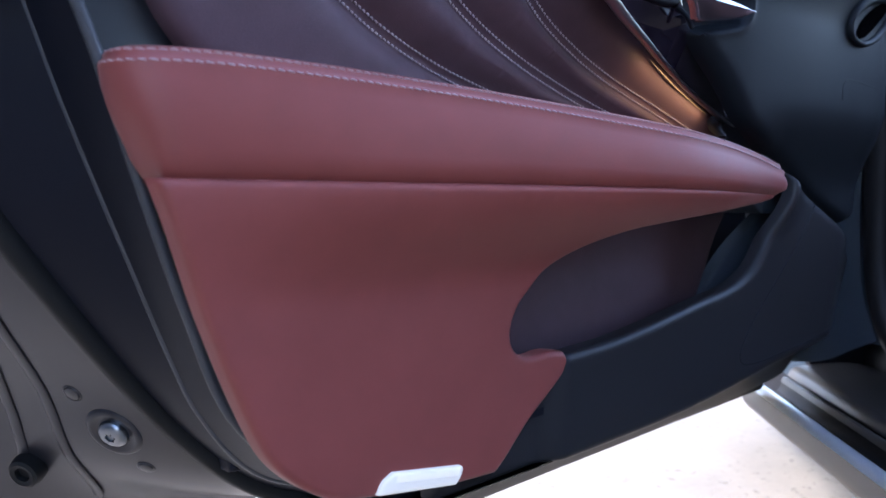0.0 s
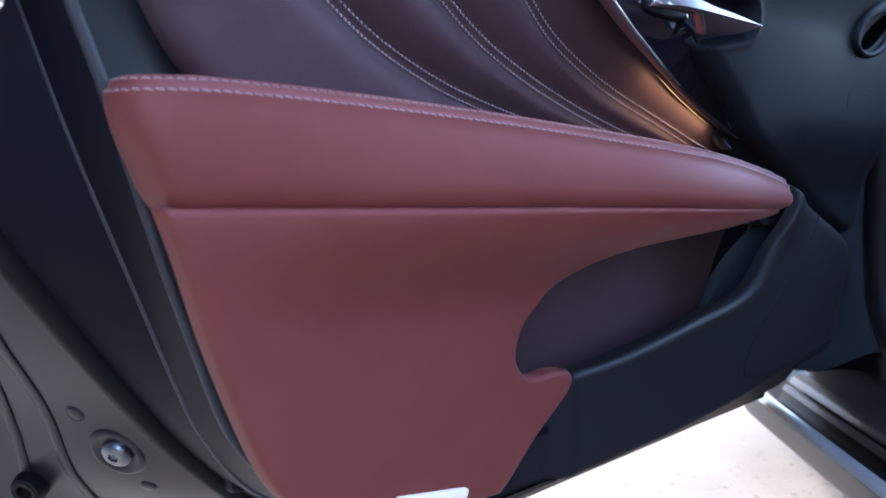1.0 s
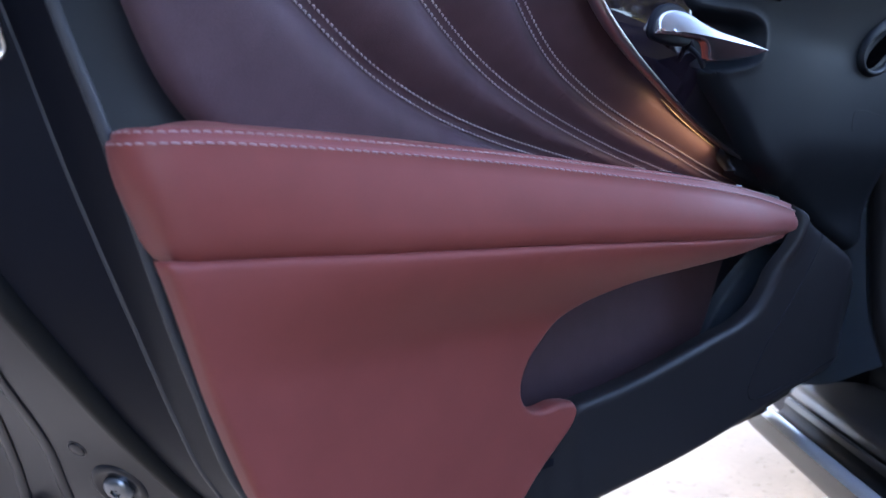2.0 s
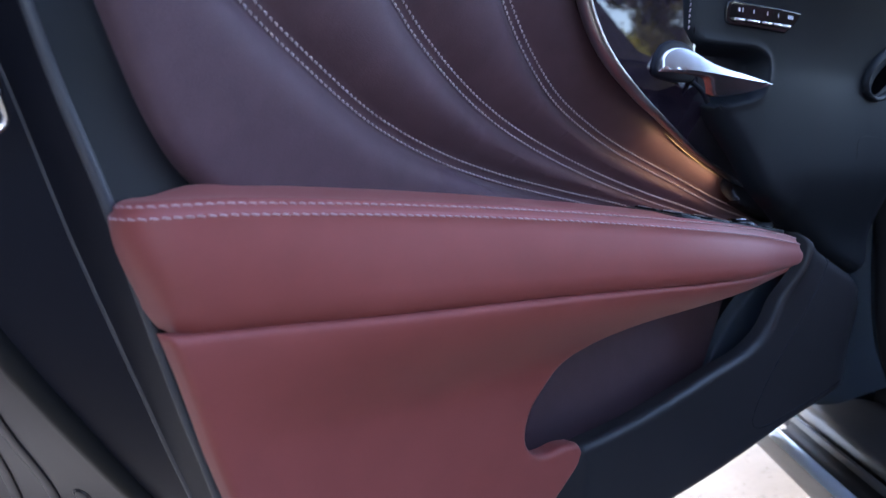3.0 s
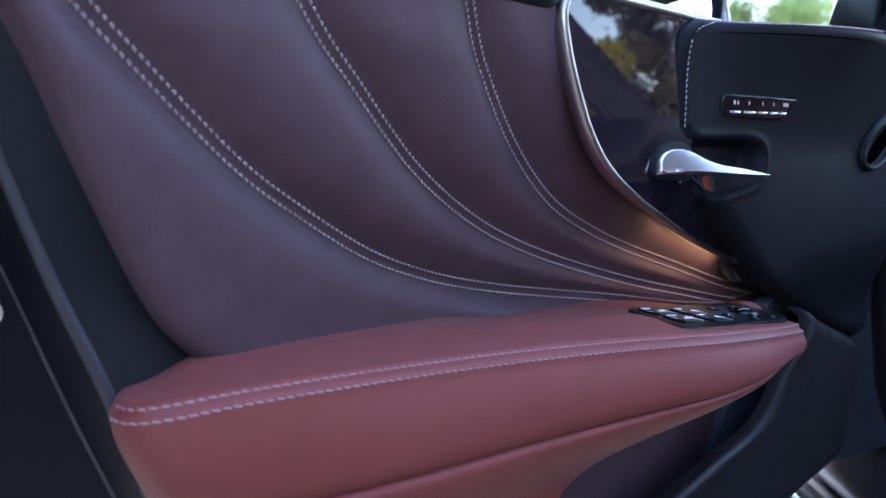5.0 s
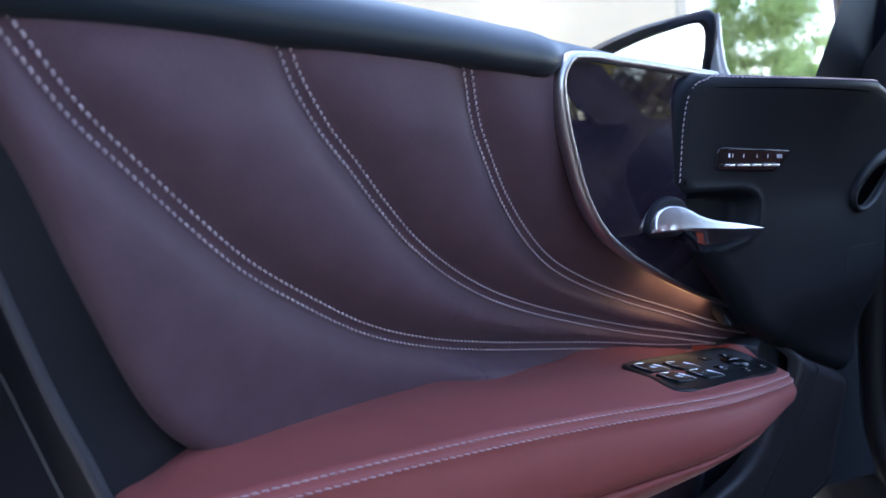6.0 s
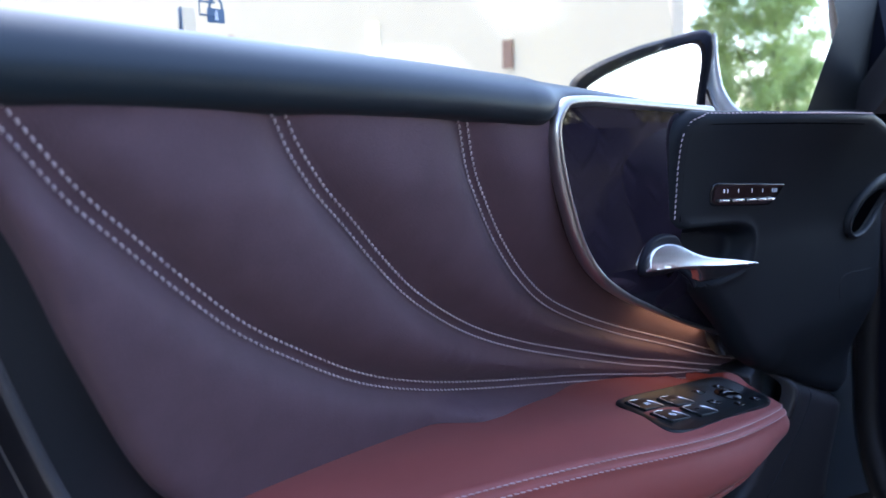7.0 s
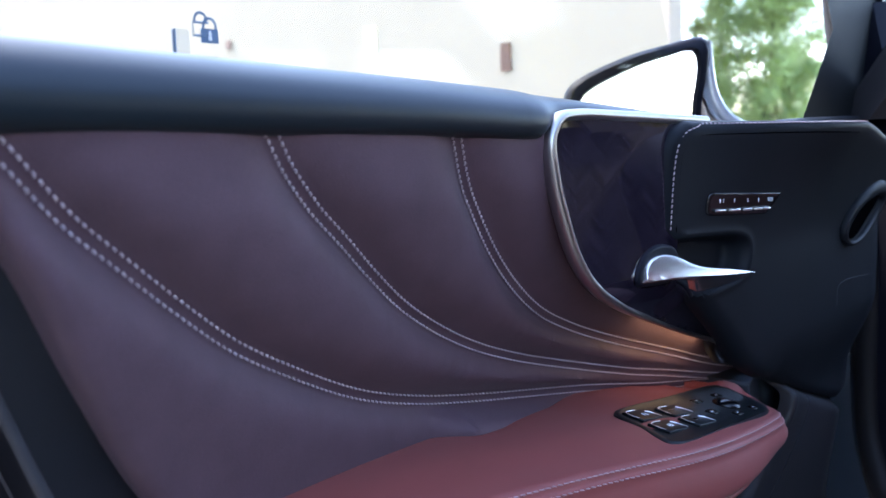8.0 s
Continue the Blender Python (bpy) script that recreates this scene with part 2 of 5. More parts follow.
def loft(curves, count=60, between=6):
    """A skin over 3D curves, each given by a few points, smooth along and across."""
    rows = np.array([spline(c, count=count) for c in curves])
    cols = [spline(rows[:, k], count=(len(curves) - 1) * between + 1) for k in range(count)]
    m = len(cols[0])
    verts = [tuple(p) for c in cols for p in c]
    return mesh_bm(verts, [(k * m + i, k * m + i + 1, (k + 1) * m + i + 1, (k + 1) * m + i) for k in range(count - 1) for i in range(m - 1)])


def tube(path, wide, tall=None, sides=10, closed=False, up=(0, -1, 0), ends=True):
    """A tube along a 3D path with an oval section: wide across, tall along up; either may be a function of the share of the length."""
    p = np.array(path, float)
    n = len(p)
    t = (np.roll(p, -1, 0) - np.roll(p, 1, 0)) if closed else np.gradient(p, axis=0)
    t /= np.linalg.norm(t, axis=1)[:, None] + 1e-12
    u = np.array(up, float) - t * (t @ np.array(up, float))[:, None]
    u /= np.linalg.norm(u, axis=1)[:, None] + 1e-12
    s = np.cross(t, u)
    verts, faces = [], []
    for i in range(n):
        f = i / max(1, n - 1)
        w = wide(f) if callable(wide) else wide
        h = (tall(f) if callable(tall) else tall) if tall is not None else w
        for k in range(sides):
            a = 2 * math.pi * k / sides
            verts.append(tuple(p[i] + s[i] * w * math.cos(a) + u[i] * h * math.sin(a)))
    for i in range(n if closed else n - 1):
        j = (i + 1) % n
        for k in range(sides):
            l = (k + 1) % sides
            faces.append((i * sides + k, i * sides + l, j * sides + l, j * sides + k))
    if not closed and ends:
        faces += [tuple(range(sides - 1, -1, -1)), tuple(range((n - 1) * sides, n * sides))]
    return mesh_bm(verts, faces)


def stitches(path, normals, pitch=0.0044, length=0.0031, thick=0.00054):
    """A row of single stitches along a 3D path, each a small rounded bead dipping into the leather at its ends."""
    p = np.array(path, float)
    run = np.r_[0, np.cumsum(np.linalg.norm(np.diff(p, axis=0), axis=1))]
    nn = np.array(normals, float)
    verts, faces = [], []
    s = 0.002
    while s + length < run[-1]:
        slant = 0.0002
        q = []
        for f, h in ((0, -0.5), (0.18, 0.5), (0.5, 0.9), (0.82, 0.5), (1, -0.5)):
            d = s + f * length
            pos = np.array([np.interp(d, run, p[:, c]) for c in range(3)])
            nor = np.array([np.interp(d, run, nn[:, c]) for c in range(3)])
            q.append((pos + nor * thick * h, nor))
        t = q[-1][0] - q[0][0]
        t /= np.linalg.norm(t) + 1e-12
        base = len(verts)
        for i, (c, nor) in enumerate(q):
            side = np.cross(t, nor)
            r = thick * (0.55 if i in (0, 4) else 1.0)
            for k in range(5):
                a = 2 * math.pi * k / 5
                verts.append(tuple(c + side * (r * math.cos(a) + slant * (i - 2)) + nor * r * math.sin(a)))
        for i in range(4):
            for k in range(5):
                l = (k + 1) % 5
                faces.append((base + i * 5 + k, base + i * 5 + l, base + i * 5 + 5 + l, base + i * 5 + 5 + k))
        s += pitch
    return mesh_bm(verts, faces)


def rounded_box(size, edge, at=None, segments=3):
    bm = bmesh.new()
    bmesh.ops.create_cube(bm, size=1.0)
    bmesh.ops.scale(bm, vec=size, verts=bm.verts)
    bmesh.ops.bevel(bm, geom=list(bm.edges), offset=edge, segments=segments, profile=0.5, affect="EDGES", clamp_overlap=True)
    if at is not None:
        bmesh.ops.transform(bm, matrix=at, verts=bm.verts)
    return bm


def lathe(profile, at, sides=28):
    """A turned shape: profile of (radius, height) along the local z axis of at."""
    verts, faces = [], []
    for r, h in profile:
        for k in range(sides):
            a = 2 * math.pi * k / sides
            verts.append(tuple(at @ Vector((r * math.cos(a), r * math.sin(a), h))))
    for i in range(len(profile) - 1):
        for k in range(sides):
            l = (k + 1) % sides
            faces.append((i * sides + k, i * sides + l, i * sides + sides + l, i * sides + sides + k))
    faces += [tuple(range(sides - 1, -1, -1)), tuple(range((len(profile) - 1) * sides, len(profile) * sides))]
    return mesh_bm(verts, faces)


def slab(points, offset):
    """A flat polygon (3D points) with thickness along offset."""
    n = len(points)
    verts = [tuple(p) for p in points] + [tuple(Vector(p) + Vector(offset)) for p in points]
    faces = [tuple(range(n)), tuple(range(2 * n - 1, n - 1, -1))] + [(i, i + n, (i + 1) % n + n, (i + 1) % n) for i in range(n)]
    bm = mesh_bm(verts, faces)
    bmesh.ops.recalc_face_normals(bm, faces=bm.faces)
    return bm


def thing(name, at, label, category, kind="", group=""):
    ob = new(name)
    ob.location = at
    return tagged(ob, label, category, group, kind)


def part(name, bm, material, parent=None, label="", angle=38):
    me = bpy.data.meshes.new(name)
    bm.to_mesh(me)
    bm.free()
    me.polygons.foreach_set("use_smooth", [True] * len(me.polygons))
    me.set_sharp_from_angle(angle=radians(angle))
    me.materials.append(material)
    ob = new(name, me)
    if parent is not None:
        while parent.parent is not None and parent.parent.parent is not None:
            parent = parent.parent
        ob.parent = parent
        ob.matrix_parent_inverse = Matrix.Translation(-parent.location)
    if label:
        ob["label"] = label
    return ob


def setting(name, bm, material, label, category, angle=30):
    return tagged(part(name, bm, material, None, "", angle), label, category, "", "structure")


# ---- shape of the door's inner side: depth (y) over length (x) and height (z) ----
arm_y = smooth1((-0.2, -0.010), (-0.15, -0.0185), (-0.1, -0.027), (0, -0.042), (0.11, -0.061), (0.22, -0.082), (0.3, -0.084), (0.4, -0.073), (0.46, -0.06))
arm_edge = smooth1((-0.2, 0.7015), (-0.136, 0.7025), (0.007, 0.6950), (0.148, 0.683), (0.283, 0.668), (0.408, 0.651), (0.46, 0.645))
arm_seam = smooth1((-0.2, 0.6388), (-0.034, 0.6375), (0.098, 0.6348), (0.241, 0.6305), (0.393, 0.625), (0.46, 0.624))


def seam_y(x):
    return arm_y(x) - 0.007 * sm((x + 0.15) / 0.12) * (1 - sm((x - 0.28) / 0.10))


def low_y(x, z):
    return -0.010 + (seam_y(x) + 0.010) * sm((z - 0.565) / 0.07)


up_lean = smooth1((-0.25, 0.046), (-0.13, 0.052), (0.02, 0.070), (0.12, 0.075), (0.25, 0.067), (0.35, 0.053), (0.43, 0.044), (0.50, 0.032), (0.56, 0.020))


def up_y(x, z):
    return -0.008 + up_lean(x) * max(-0.1, min(1.3, (0.917 - z) / 0.225))


pad_base = smooth1((0.25, -0.006), (0.28, -0.012), (0.302, -0.016), (0.345, -0.0240), (0.41, -0.0405), (0.50, -0.052), (0.62, -0.056), (0.70, -0.056))


def pad_y(x, z):
    top = (0.006 + 0.046 * sm((x - 0.27) / 0.25)) * max(0.0, min(1.05, (z - 0.80) / 0.117)) ** 1.6
    foot = 0.030 * sm((0.715 - z) / 0.10) * sm((x - 0.40) / 0.08)
    return pad_base(x) + 0.03 * sm((x - 0.70) / 0.15) - top + foot


def blk_y(x, z):
    lip = 0.024 * math.exp(-(((x - 0.49) / 0.05) ** 2)) * sm((z - 0.57) / 0.06) * (1 - sm((z - 0.636) / 0.024))
    tuck = 0.030 * sm((z - 0.672 + 0.36 * (x - 0.41)) / 0.03) * sm((x - 0.425) / 0.03)
    return -0.012 - 0.016 * sm((x - 0.38) / 0.2) * sm((z - 0.44) / 0.16) + 0.030 * sm((x - 0.68) / 0.14) + 0.012 * sm((0.165 - x) / 0.03) - lip + tuck


# ---- ground and distance ----
def ground_material():
    m = surface("sunlit_concrete", (0.20, 0.182, 0.155), 0.85, grain=90, relief=0.6, dist=0.003, blotch=7, vary=0.16)
    nt = m.node_tree
    p = nt.nodes["Principled BSDF"]
    ramp = p.inputs["Base Color"].links[0].from_node
    tc = nt.nodes.new("ShaderNodeTexCoord")
    grit = nt.nodes.new("ShaderNodeTexNoise")
    grit.inputs["Scale"].default_value, grit.inputs["Detail"].default_value = 55.0, 3.0
    nt.links.new(tc.outputs["Object"], grit.inputs["Vector"])
    spots = nt.nodes.new("ShaderNodeMapRange")
    spots.inputs["From Min"].default_value, spots.inputs["From Max"].default_value = 0.62, 0.70
    nt.links.new(grit.outputs[0], spots.inputs["Value"])
    mix = nt.nodes.new("ShaderNodeMix")
    mix.data_type = "RGBA"
    nt.links.new(spots.outputs[0], mix.inputs["Factor"])
    nt.links.new(ramp.outputs[0], mix.inputs["A"])
    mix.inputs["B"].default_value = (0.12, 0.105, 0.085, 1)
    nt.links.new(mix.outputs["Result"], p.inputs["Base Color"])
    return m


bm = bmesh.new()
bmesh.ops.create_grid(bm, x_segments=2, y_segments=2, size=600)
bmesh.ops.translate(bm, vec=(0, 0, GROUND), verts=bm.verts)
setting("ground", bm, ground_material(), "pale sunlit concrete ground with small dark specks", "ground")

# Unseen wall, added to keep sun and sky off the door's left side
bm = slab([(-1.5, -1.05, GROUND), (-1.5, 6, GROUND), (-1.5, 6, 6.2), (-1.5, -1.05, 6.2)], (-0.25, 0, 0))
setting("shade_wall", bm, surface("grey_render", (0.09, 0.088, 0.09), 0.9, grain=40, relief=0.3, dist=0.003, blotch=1.5, vary=0.1), "plain grey wall out of view, added to shade the door's left side", "wall")

# ---- the car and its open door ----
car_thing = thing("car", (1.2, -0.2, GROUND), "grey car with its front door standing open", "car")
EDGE_W = [(-0.40, 0.140, 0.96), (-0.335, 0.140, 0.84), (-0.262, 0.140, 0.716), (-0.197, 0.140, 0.612), (-0.170, 0.140, 0.573), (-0.121, 0.140, 0.506), (-0.075, 0.140, 0.452), (-0.03, 0.130, 0.412), (0.06, 0.105, 0.375)]
M1 = [(x + 0.004, y + 0.004, z + 0.002) for x, y, z in EDGE_W]
M2 = [(-0.47, 0.215, 0.95), (-0.40, 0.215, 0.83), (-0.318, 0.215, 0.70), (-0.228, 0.215, 0.598), (-0.190, 0.215, 0.555), (-0.135, 0.212, 0.490), (-0.098, 0.210, 0.428), (-0.04, 0.200, 0.390), (0.05, 0.18, 0.365)]
M3 = [(-0.50, 0.30, 0.92), (-0.43, 0.30, 0.80), (-0.345, 0.30, 0.67), (-0.252, 0.30, 0.575), (-0.212, 0.30, 0.53), (-0.158, 0.30, 0.462), (-0.124, 0.30, 0.400), (-0.06, 0.28, 0.365), (0.05, 0.25, 0.35)]
M4 = [(x - 0.01, y + 0.09, z - 0.09) for x, y, z in M3]
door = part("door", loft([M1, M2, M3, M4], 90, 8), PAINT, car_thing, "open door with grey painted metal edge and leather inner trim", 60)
shell = door

SEAMS = [
    spline([(-0.246, 0.944), (-0.214, 0.907), (-0.193, 0.8835), (-0.168, 0.861), (-0.136, 0.833), (-0.102, 0.806), (-0.062, 0.782), (0.003, 0.749), (0.072, 0.7255), (0.140, 0.709), (0.212, 0.695), (0.300, 0.679), (0.395, 0.660), (0.47, 0.648), (0.54, 0.636)], 0.003),
    spline([(-0.108, 0.936), (-0.092, 0.915), (-0.080, 0.899), (-0.057, 0.876), (-0.032, 0.855), (-0.004, 0.831), (0.030, 0.805), (0.074, 0.779), (0.122, 0.756), (0.178, 0.735), (0.252, 0.712), (0.345, 0.686), (0.391, 0.675), (0.491, 0.651), (0.555, 0.640)], 0.003),
    spline([(0.027, 0.936), (0.048, 0.908), (0.062, 0.888), (0.082, 0.8645), (0.114, 0.831), (0.151, 0.7995), (0.194, 0.771), (0.245, 0.748), (0.309, 0.7245), (0.395, 0.697), (0.488, 0.667), (0.530, 0.657), (0.575, 0.647)], 0.003),
]


SEAM_Z = np.array(SEAMS[0])


def quilt(q):
    """Padding between the seams, and the fold under the lowest seam that lies over the armrest."""
    d = np.min([line_distance(q, s) for s in SEAMS], axis=0)
    full = np.clip((0.925 - q[:, 1]) / 0.05, 0.25, 1) * np.clip((0.56 - q[:, 0]) / 0.25, 0.35, 1)
    below = np.interp(q[:, 0], SEAM_Z[:, 0], SEAM_Z[:, 1]) - q[:, 1]
    t, u, v = np.clip((below - 0.004) / 0.016, 0, 1), np.clip((q[:, 0] - 0.072) / 0.04, 0, 1), np.clip((q[:, 0] - 0.24) / 0.10, 0, 1)
    fold = t * t * (3 - 2 * t) * u * u * (3 - 2 * u) * (1 - v * v * (3 - 2 * v))
    return full * (0.0160 * np.exp(-(np.maximum(d - 0.0040, 0) / 0.0120) ** 1.3) - 0.0100) + 0.0012 * np.exp(-((d / 0.0010) ** 2)) - 0.024 * fold


upper_ring = outline(
    [(-0.249, 0.932), (-0.212, 0.862), (-0.191, 0.8085), (-0.162, 0.748), (-0.145, 0.7235), (-0.124, 0.705), (-0.10, 0.694)],
    [(-0.10, 0.694), (0.0, 0.670), (0.15, 0.646), (0.3, 0.640), (0.56, 0.636)],
    [(0.56, 0.636), (0.565, 0.672)],
    [(0.565, 0.672), (0.52, 0.71), (0.37, 0.77), (0.27, 0.82), (0.21, 0.86), (0.17, 0.895), (0.152, 0.917)],
    [(0.152, 0.917), (-0.249, 0.932)],
)
upper = part("upper_panel", sheet(upper_ring, up_y, 0.010, 0.03, 0.007, SEAMS, quilt), PLUM, door, "quilted dark plum leather panel with curved seams", 60)


def panel_row(line, f, off, lift=0.0004, clip=None):
    """A row of stitches on a panel, beside a seam at the distance off."""
    ln = np.array(line)
    t = np.gradient(ln, axis=0)
    t /= np.linalg.norm(t, axis=1)[:, None] + 1e-9
    q = ln + np.stack([-t[:, 1], t[:, 0]], 1) * off
    if clip is not None:
        q = q[clip(q)]
    return [(a, f(a, b) - lift, b) for a, b in q]


def quilt_y(a, b):
    return up_y(a, b) + float(quilt(np.array([(a, b)]))[0])


for seam in SEAMS:
    for off in (-0.0031, 0.0031):
        row = panel_row(seam, quilt_y, off, 0.0003, lambda q: inside(q, upper_ring) & (line_distance(q, upper_ring, True) > 0.004))
        part("stitching", stitches(row, [(0, -1, 0)] * len(row), 0.0047, 0.0031, 0.00072), THREAD, upper, "pale grey double stitching")

# armrest: its edge swept round the plan line, the face below it and the top inside it
ARM_PLAN = spline([(-0.110, 0.085), (-0.150, 0.068), (-0.176, 0.040), (-0.1890, 0.014), (-0.1865, -0.003), (-0.174, -0.0125)] + [(x, arm_y(x)) for x in np.linspace(-0.15, 0.385, 14)] + [(0.406, -0.0715), (0.425, -0.063), (0.443, -0.045), (0.456, -0.02), (0.462, 0.012), (0.460, 0.045)], 0.004)
ARM_TAN = np.gradient(ARM_PLAN, axis=0)
ARM_TAN /= np.linalg.norm(ARM_TAN, axis=1)[:, None]
ARM_OUT = np.stack([ARM_TAN[:, 1], -ARM_TAN[:, 0]], 1)
ARM_R = 0.011


def arm_point(i, kind, f):
    """A place on the armrest: i along its plan line; kind t: on top, a: on the rounded edge, f: down its face, k: tucked below the seam."""
    (px, py), (nx, ny) = ARM_PLAN[i], ARM_OUT[i]
    ze, zs = arm_edge(px) + 0.008 * sm((py + 0.045) / 0.04) * sm((px - 0.40) / 0.03), arm_seam(px)
    if kind == "t":
        tx, ty = px - nx * ARM_R, py - ny * ARM_R
        qx, qy = min(max(tx, -0.105), 0.44), up_y(tx, ze) + 0.022
        x, y = tx + (qx - tx) * f, ty + (max(qy, ty + 0.002) - ty) * f
        return x, y, ze + 0.001 + 0.006 * sm(math.hypot(x - tx, y - ty) / 0.06) + 0.0035 * sm((y - 0.010) / 0.025) * sm((x - 0.21) / 0.08) * (1 - sm((x - 0.34) / 0.06)) + 0.006 * sm((y + 0.03) / 0.03) * sm((x - 0.405) / 0.03) * (1 - 1.8 * sm((y - 0.004) / 0.03))
    if kind == "a":
        a = f * math.pi / 2
        rr = ARM_R - 0.0014 * math.exp(-(((f - 0.62) / 0.09) ** 2))
        o, z = rr * math.sin(a) - ARM_R, ze + 0.001 - ARM_R + rr * math.cos(a)
    else:
        z = ze + 0.001 - ARM_R + (zs - ze - 0.001 + ARM_R) * f
        o = (arm_y(px) - seam_y(px)) * f + 0.003 * math.sin(math.pi * f) - 0.004 * sm((f - 0.85) / 0.15)
        if kind == "k":
            o, z = arm_y(px) - seam_y(px) - 0.014, zs - 0.006
    rear = max(0.0, -nx) ** 0.7 * sm((-0.05 - px) / 0.10)
    return px + nx * o + 0.020 * rear * sm((ze - z) / 0.06), py + ny * o, z


def armrest_mesh():
    prof = [("t", f) for f in np.linspace(1, 0, 12)] + [("a", f) for f in np.linspace(0.1, 1, 10)] + [("f", f) for f in np.linspace(0.1, 1, 11)] + [("k", 1)]
    m, n = len(prof), len(ARM_PLAN)
    verts = [arm_point(i, k, f) for i in range(n) for k, f in prof]
    bm = mesh_bm(verts, [(k * m + i, k * m + i + 1, (k + 1) * m + i + 1, (k + 1) * m + i) for k in range(n - 1) for i in range(m - 1)])
    bmesh.ops.recalc_face_normals(bm, faces=bm.faces)
    return bm


armrest = part("armrest", armrest_mesh(), BURGUNDY, door, "burgundy leather armrest with pale double stitching", 70)
for f in (0.44, 0.82):
    a = f * math.pi / 2
    span = [i for i in range(len(ARM_PLAN)) if ARM_PLAN[i][1] < 0.02 and ARM_PLAN[i][0] < 0.43]
    row = [arm_point(i, "a", f) for i in span]
    nor = [(ARM_OUT[i][0] * math.sin(a), ARM_OUT[i][1] * math.sin(a), math.cos(a)) for i in span]
    part("stitching", stitches(row, nor, 0.0054, 0.0043, 0.00046), PINK_THREAD, armrest, "pale pink stitching")

# lower panel with the map pocket's mouth cut out of it
lower_ring = outline(
    [(-0.1735, 0.6393), (-0.10, 0.6380), (-0.034, 0.6365), (0.098, 0.6338), (0.241, 0.6295), (0.385, 0.6240)],
    [(0.385, 0.6240), (0.404, 0.622), (0.403, 0.6195), (0.313, 0.611), (0.237, 0.604), (0.188, 0.596), (0.150, 0.580), (0.118, 0.558), (0.100, 0.541), (0.095, 0.523), (0.103, 0.511), (0.120, 0.506), (0.140, 0.507), (0.158, 0.5045)],
    [(0.158, 0.5045), (0.1645, 0.497), (0.161, 0.489), (0.117, 0.458), (0.090, 0.435), (0.079, 0.427)],
    [(0.079, 0.427), (0.039, 0.430), (-0.037, 0.441), (-0.067, 0.448), (-0.091, 0.463), (-0.108, 0.480), (-0.1195, 0.500), (-0.134, 0.533), (-0.1555, 0.590), (-0.1735, 0.6393)],
)
part("lower_panel", sheet(lower_ring, low_y, 0.0050, 0.010, 0.007), BURGUNDY, door, "smooth burgundy leather lower panel", 60)

# map pocket: liner and moulded end
pocket_y = lambda x, z: 0.060 + 0.010 * sm((z - 0.5) / 0.08)
pocket_end_y = lambda x, z: 0.056 + 0.010 * sm((z - 0.5) / 0.08) - 0.066 * sm((x - 0.50) / 0.16)
part("pocket_liner", sheet(outline([(0.0, 0.455), (0.462, 0.455)], [(0.462, 0.455), (0.492, 0.500), (0.536, 0.547), (0.580, 0.595), (0.622, 0.645)], [(0.622, 0.645), (0.0, 0.66)], [(0.0, 0.66), (0.0, 0.455)]), pocket_y, 0.004, 0.01, 0.012), PLUM, door, "dark plum leather lining of the map pocket")
part("pocket_end", sheet(outline([(0.466, 0.455), (0.72, 0.47)], [(0.72, 0.47), (0.72, 0.72)], [(0.72, 0.72), (0.600, 0.715)], [(0.600, 0.715), (0.628, 0.650), (0.585, 0.595), (0.541, 0.547), (0.497, 0.500), (0.466, 0.455)]), pocket_end_y, 0.004, 0.01, 0.012), surface("blue_grey_pocket", (0.052, 0.062, 0.078), 0.45, spec=0.3, relief=0.1, vary=0.08), door, "black moulded end of the map pocket")
part("pocket_end_upper", sheet(outline([(0.476, 0.615), (0.476, 0.653)], [(0.476, 0.653), (0.545, 0.654), (0.615, 0.640)], [(0.615, 0.640), (0.625, 0.600)], [(0.625, 0.600), (0.530, 0.600), (0.476, 0.615)]), lambda x, z: -0.0095 + 0.26 * min(x - 0.475, 0.07) - 0.30 * max(0.0, x - 0.545), 0.002, 0.05, 0.008), surface("blue_grey_end", (0.040, 0.048, 0.062), 0.45, spec=0.3, relief=0.1, vary=0.08), door, "blue-grey moulded end beside the armrest")
part("pocket_floor", slab([(0.0, 0.0, 0.462), (0.70, -0.01, 0.462), (0.70, 0.09, 0.452), (0.0, 0.09, 0.452)], (0, 0, -0.006)), BLACK_PLASTIC, door, "black floor of the map pocket")

black_ring = outline(
    [(0.160, 0.502), (0.234, 0.505), (0.374, 0.521), (0.44, 0.531), (0.476, 0.548), (0.500, 0.582), (0.517, 0.620), (0.5205, 0.640), (0.514, 0.655), (0.495, 0.664), (0.468, 0.672), (0.440, 0.680)],
    [(0.440, 0.680), (0.46, 0.705), (0.60, 0.70), (0.72, 0.650), (0.80, 0.58)],
    [(0.80, 0.58), (0.812, 0.545), (0.806, 0.49), (0.770, 0.450), (0.685, 0.438), (0.54, 0.430), (0.445, 0.422), (0.331, 0.416), (0.157, 0.4155), (0.03, 0.416)],
    [(0.03, 0.416), (0.03, 0.445), (0.09, 0.452)],
    [(0.09, 0.452), (0.152, 0.494), (0.160, 0.502)],
)
# black soft trim in a greyer copy, light bounced off the ground mixed in
lower_black = part("map_pocket_front", sheet(black_ring, blk_y, 0.008, 0.010, 0.008), surface("bounce_lit_soft_trim", (0.0190, 0.0185, 0.0215), 0.45, spec=0.22, grain=1500, relief=0.12, dist=0.0003, vary=0.06), door, "black soft-touch front of the map pocket", 60)
groove = spline([(0.600, 0.612), (0.590, 0.602), (0.53, 0.538), (0.455, 0.456), (0.462, 0.446), (0.584, 0.444), (0.70, 0.450)], 0.004)
